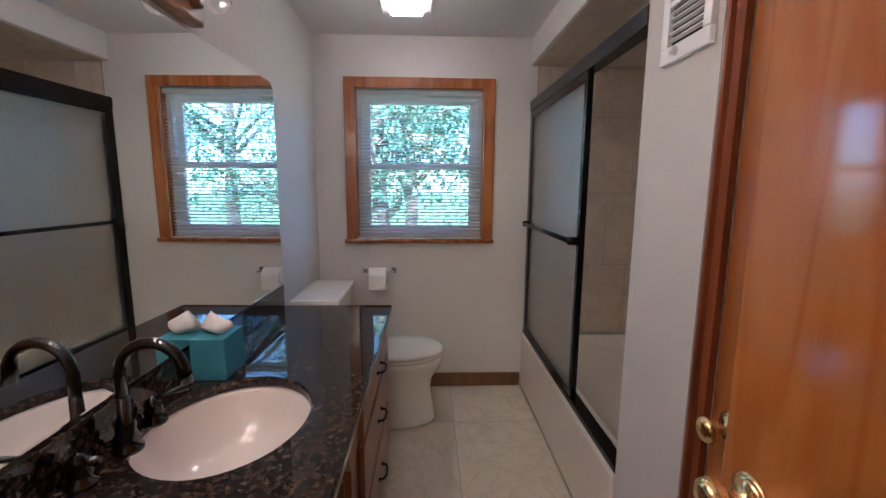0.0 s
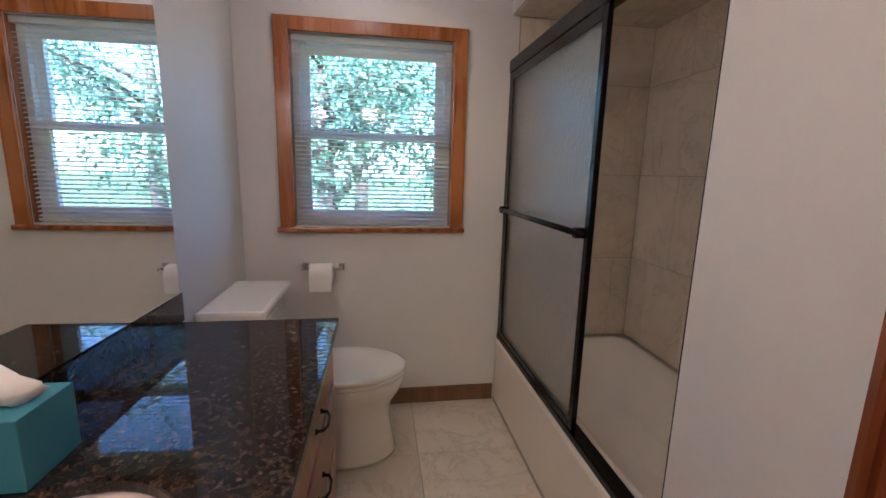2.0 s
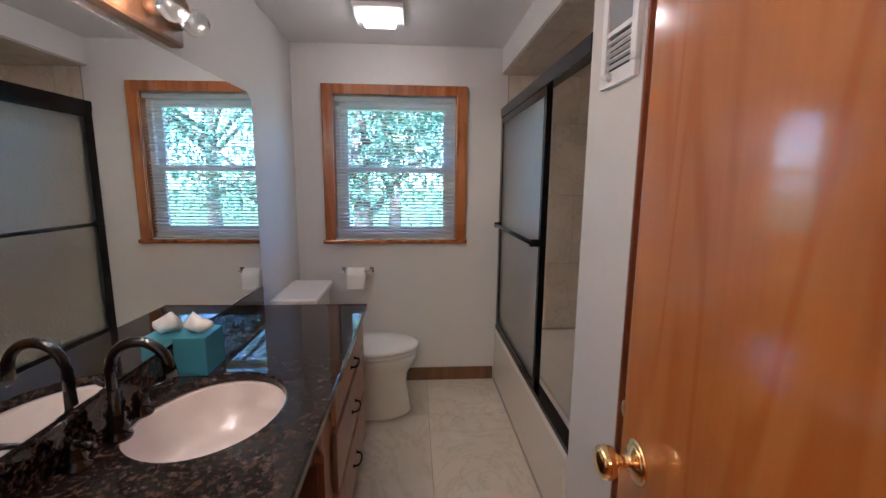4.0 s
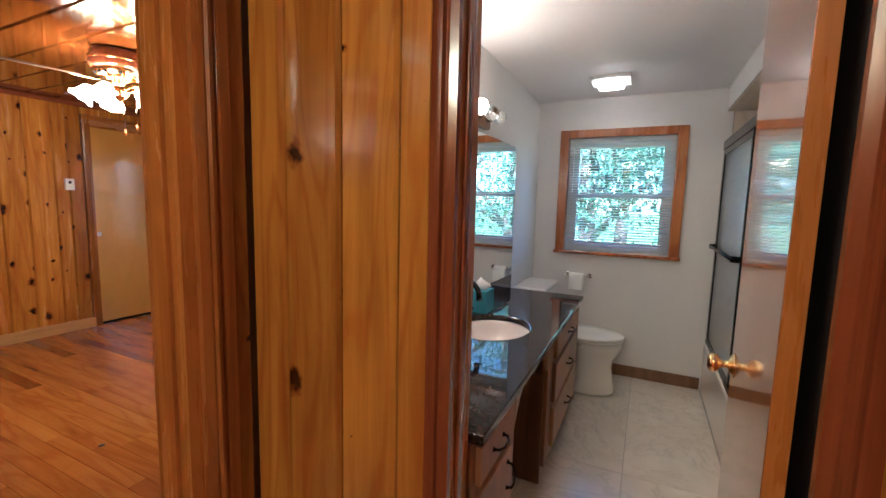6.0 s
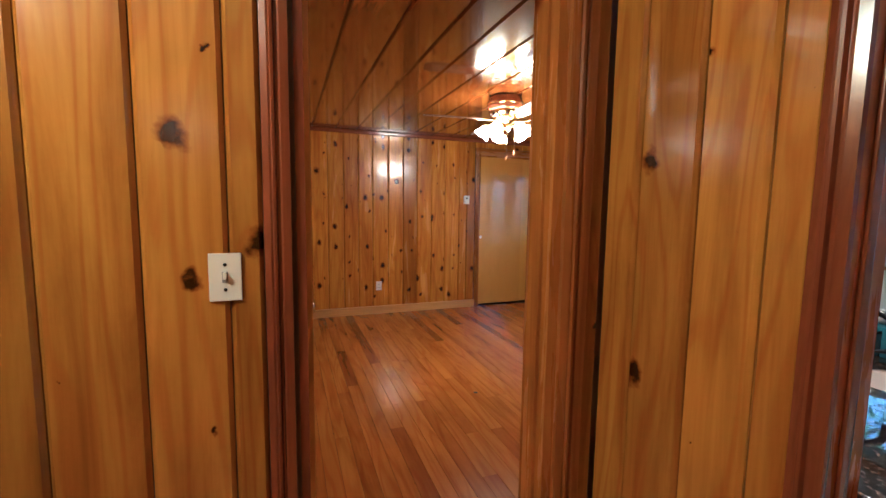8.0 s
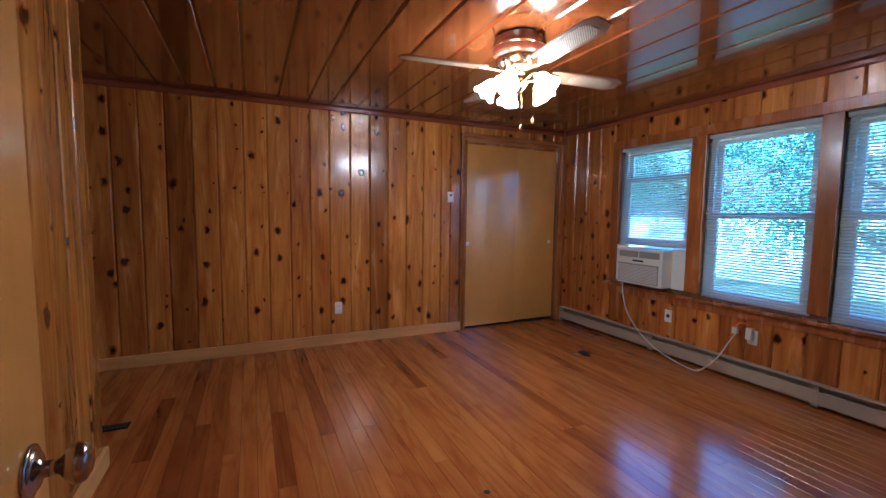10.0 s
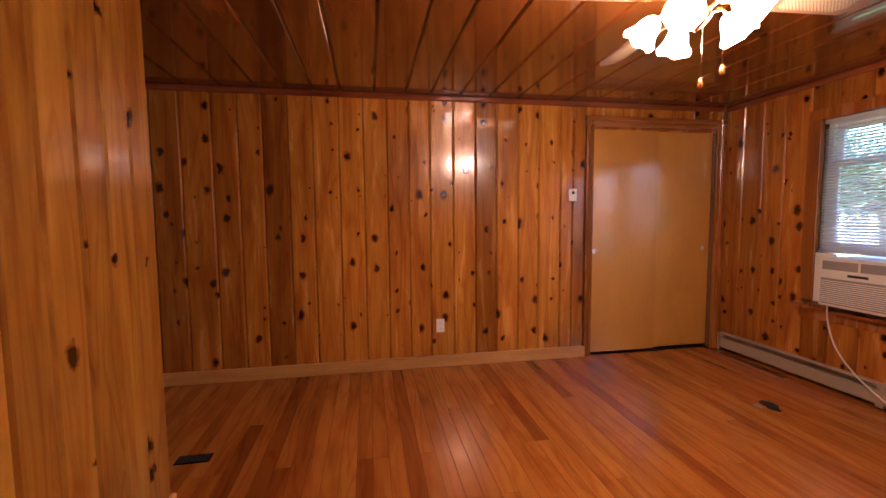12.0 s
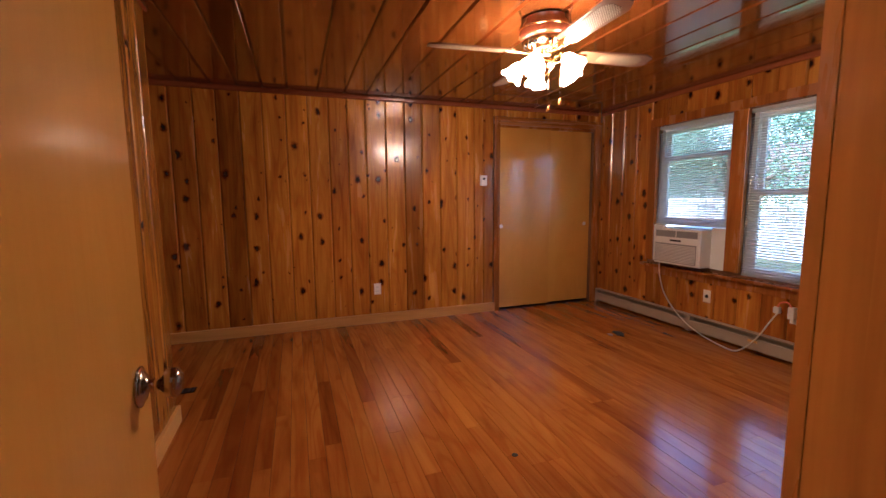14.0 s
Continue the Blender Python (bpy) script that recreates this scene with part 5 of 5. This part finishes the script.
# bathroom floor tiles
bath_floor = bpy.data.objects["floor_bath"]
for x0, x1, off in ((-1.06, -0.684, 0.46), (-0.681, -0.2235, 0.0), (-0.2205, 0.249, 0.0)):
    y = 2.0715 - 0.46 * (1 if off else 0) - 3 * 0.924
    while y < BY1:
        a, b = max(y, BY0 - 0.12), min(y + 0.921, BY1 - 0.001)
        if b - a > 0.02:
            part("tile", boxes((-(x1 - x0) / 2, (x1 - x0) / 2, -(b - a) / 2, (b - a) / 2, -0.006, 0), bevel=0.001), TILE, bath_floor, at=pose((x0 + x1) / 2, (a + b) / 2, 0))
        y += 0.924

# shower wall tiles
sh = structure("shower_wall_lining", boxes((BX1 + 0.003, BX1 + 0.0115, 1.12, BY1 - 0.001, 0.345, 2.066), (0.30, BX1 + 0.002, BY1 - 0.003, BY1 - 0.0005, 0.367, 2.066), (0.30, BX1 + 0.002, 1.1185, 1.121, 0.367, 2.066), (0.262, BX1 + 0.002, 1.12, BY1 - 0.004, 2.0605, 2.0665)), GROUT, "grout behind the beige shower tiles", "wall tiling")


def tile_rows(u0, u1, v0, v1, w, h, put):
    r, v = 0, v0
    while v < v1 - 0.01:
        u = u0 - (w / 2 if r % 2 else 0)
        while u < u1 - 0.01:
            a, b, c, d_ = max(u, u0), min(u + w, u1), v, min(v + h, v1)
            if b - a > 0.02:
                put((a + b) / 2, (c + d_) / 2, b - a - 0.003, d_ - c - 0.003)
            u += w
        v += h
        r += 1


def tile_mesh(w, h):
    key = ("tile", round(w, 3), round(h, 3))
    if key not in BOARDS:
        BOARDS[key] = mesh_of("tile", boxes((-w / 2, w / 2, -h / 2, h / 2, -0.004, 0.003), bevel=0.001), SHTILE)
    return BOARDS[key]


tile_rows(1.122, BY1 - 0.006, 0.367, 2.058, 0.31, 0.465, lambda u, v, w, h: part("tile", tile_mesh(w, h), SHTILE, sh, at=frame_at(BX1 + 0.003, u, v, (-1, 0, 0)) @ pose(0, 0, 0, -90, 0, 0)))
tile_rows(0.305, BX1, 0.367, 2.058, 0.31, 0.465, lambda u, v, w, h: part("tile", tile_mesh(w, h), SHTILE, sh, at=frame_at(u, BY1 - 0.003, v, (0, -1, 0)) @ pose(0, 0, 0, -90, 0, 0)))
tile_rows(0.264, BX1, 1.122, BY1 - 0.006, 0.155, 0.30, lambda u, v, w, h: part("tile", tile_mesh(w, h), SHTILE, sh, at=pose(u, v, 2.0605, 180, 0, 0)))
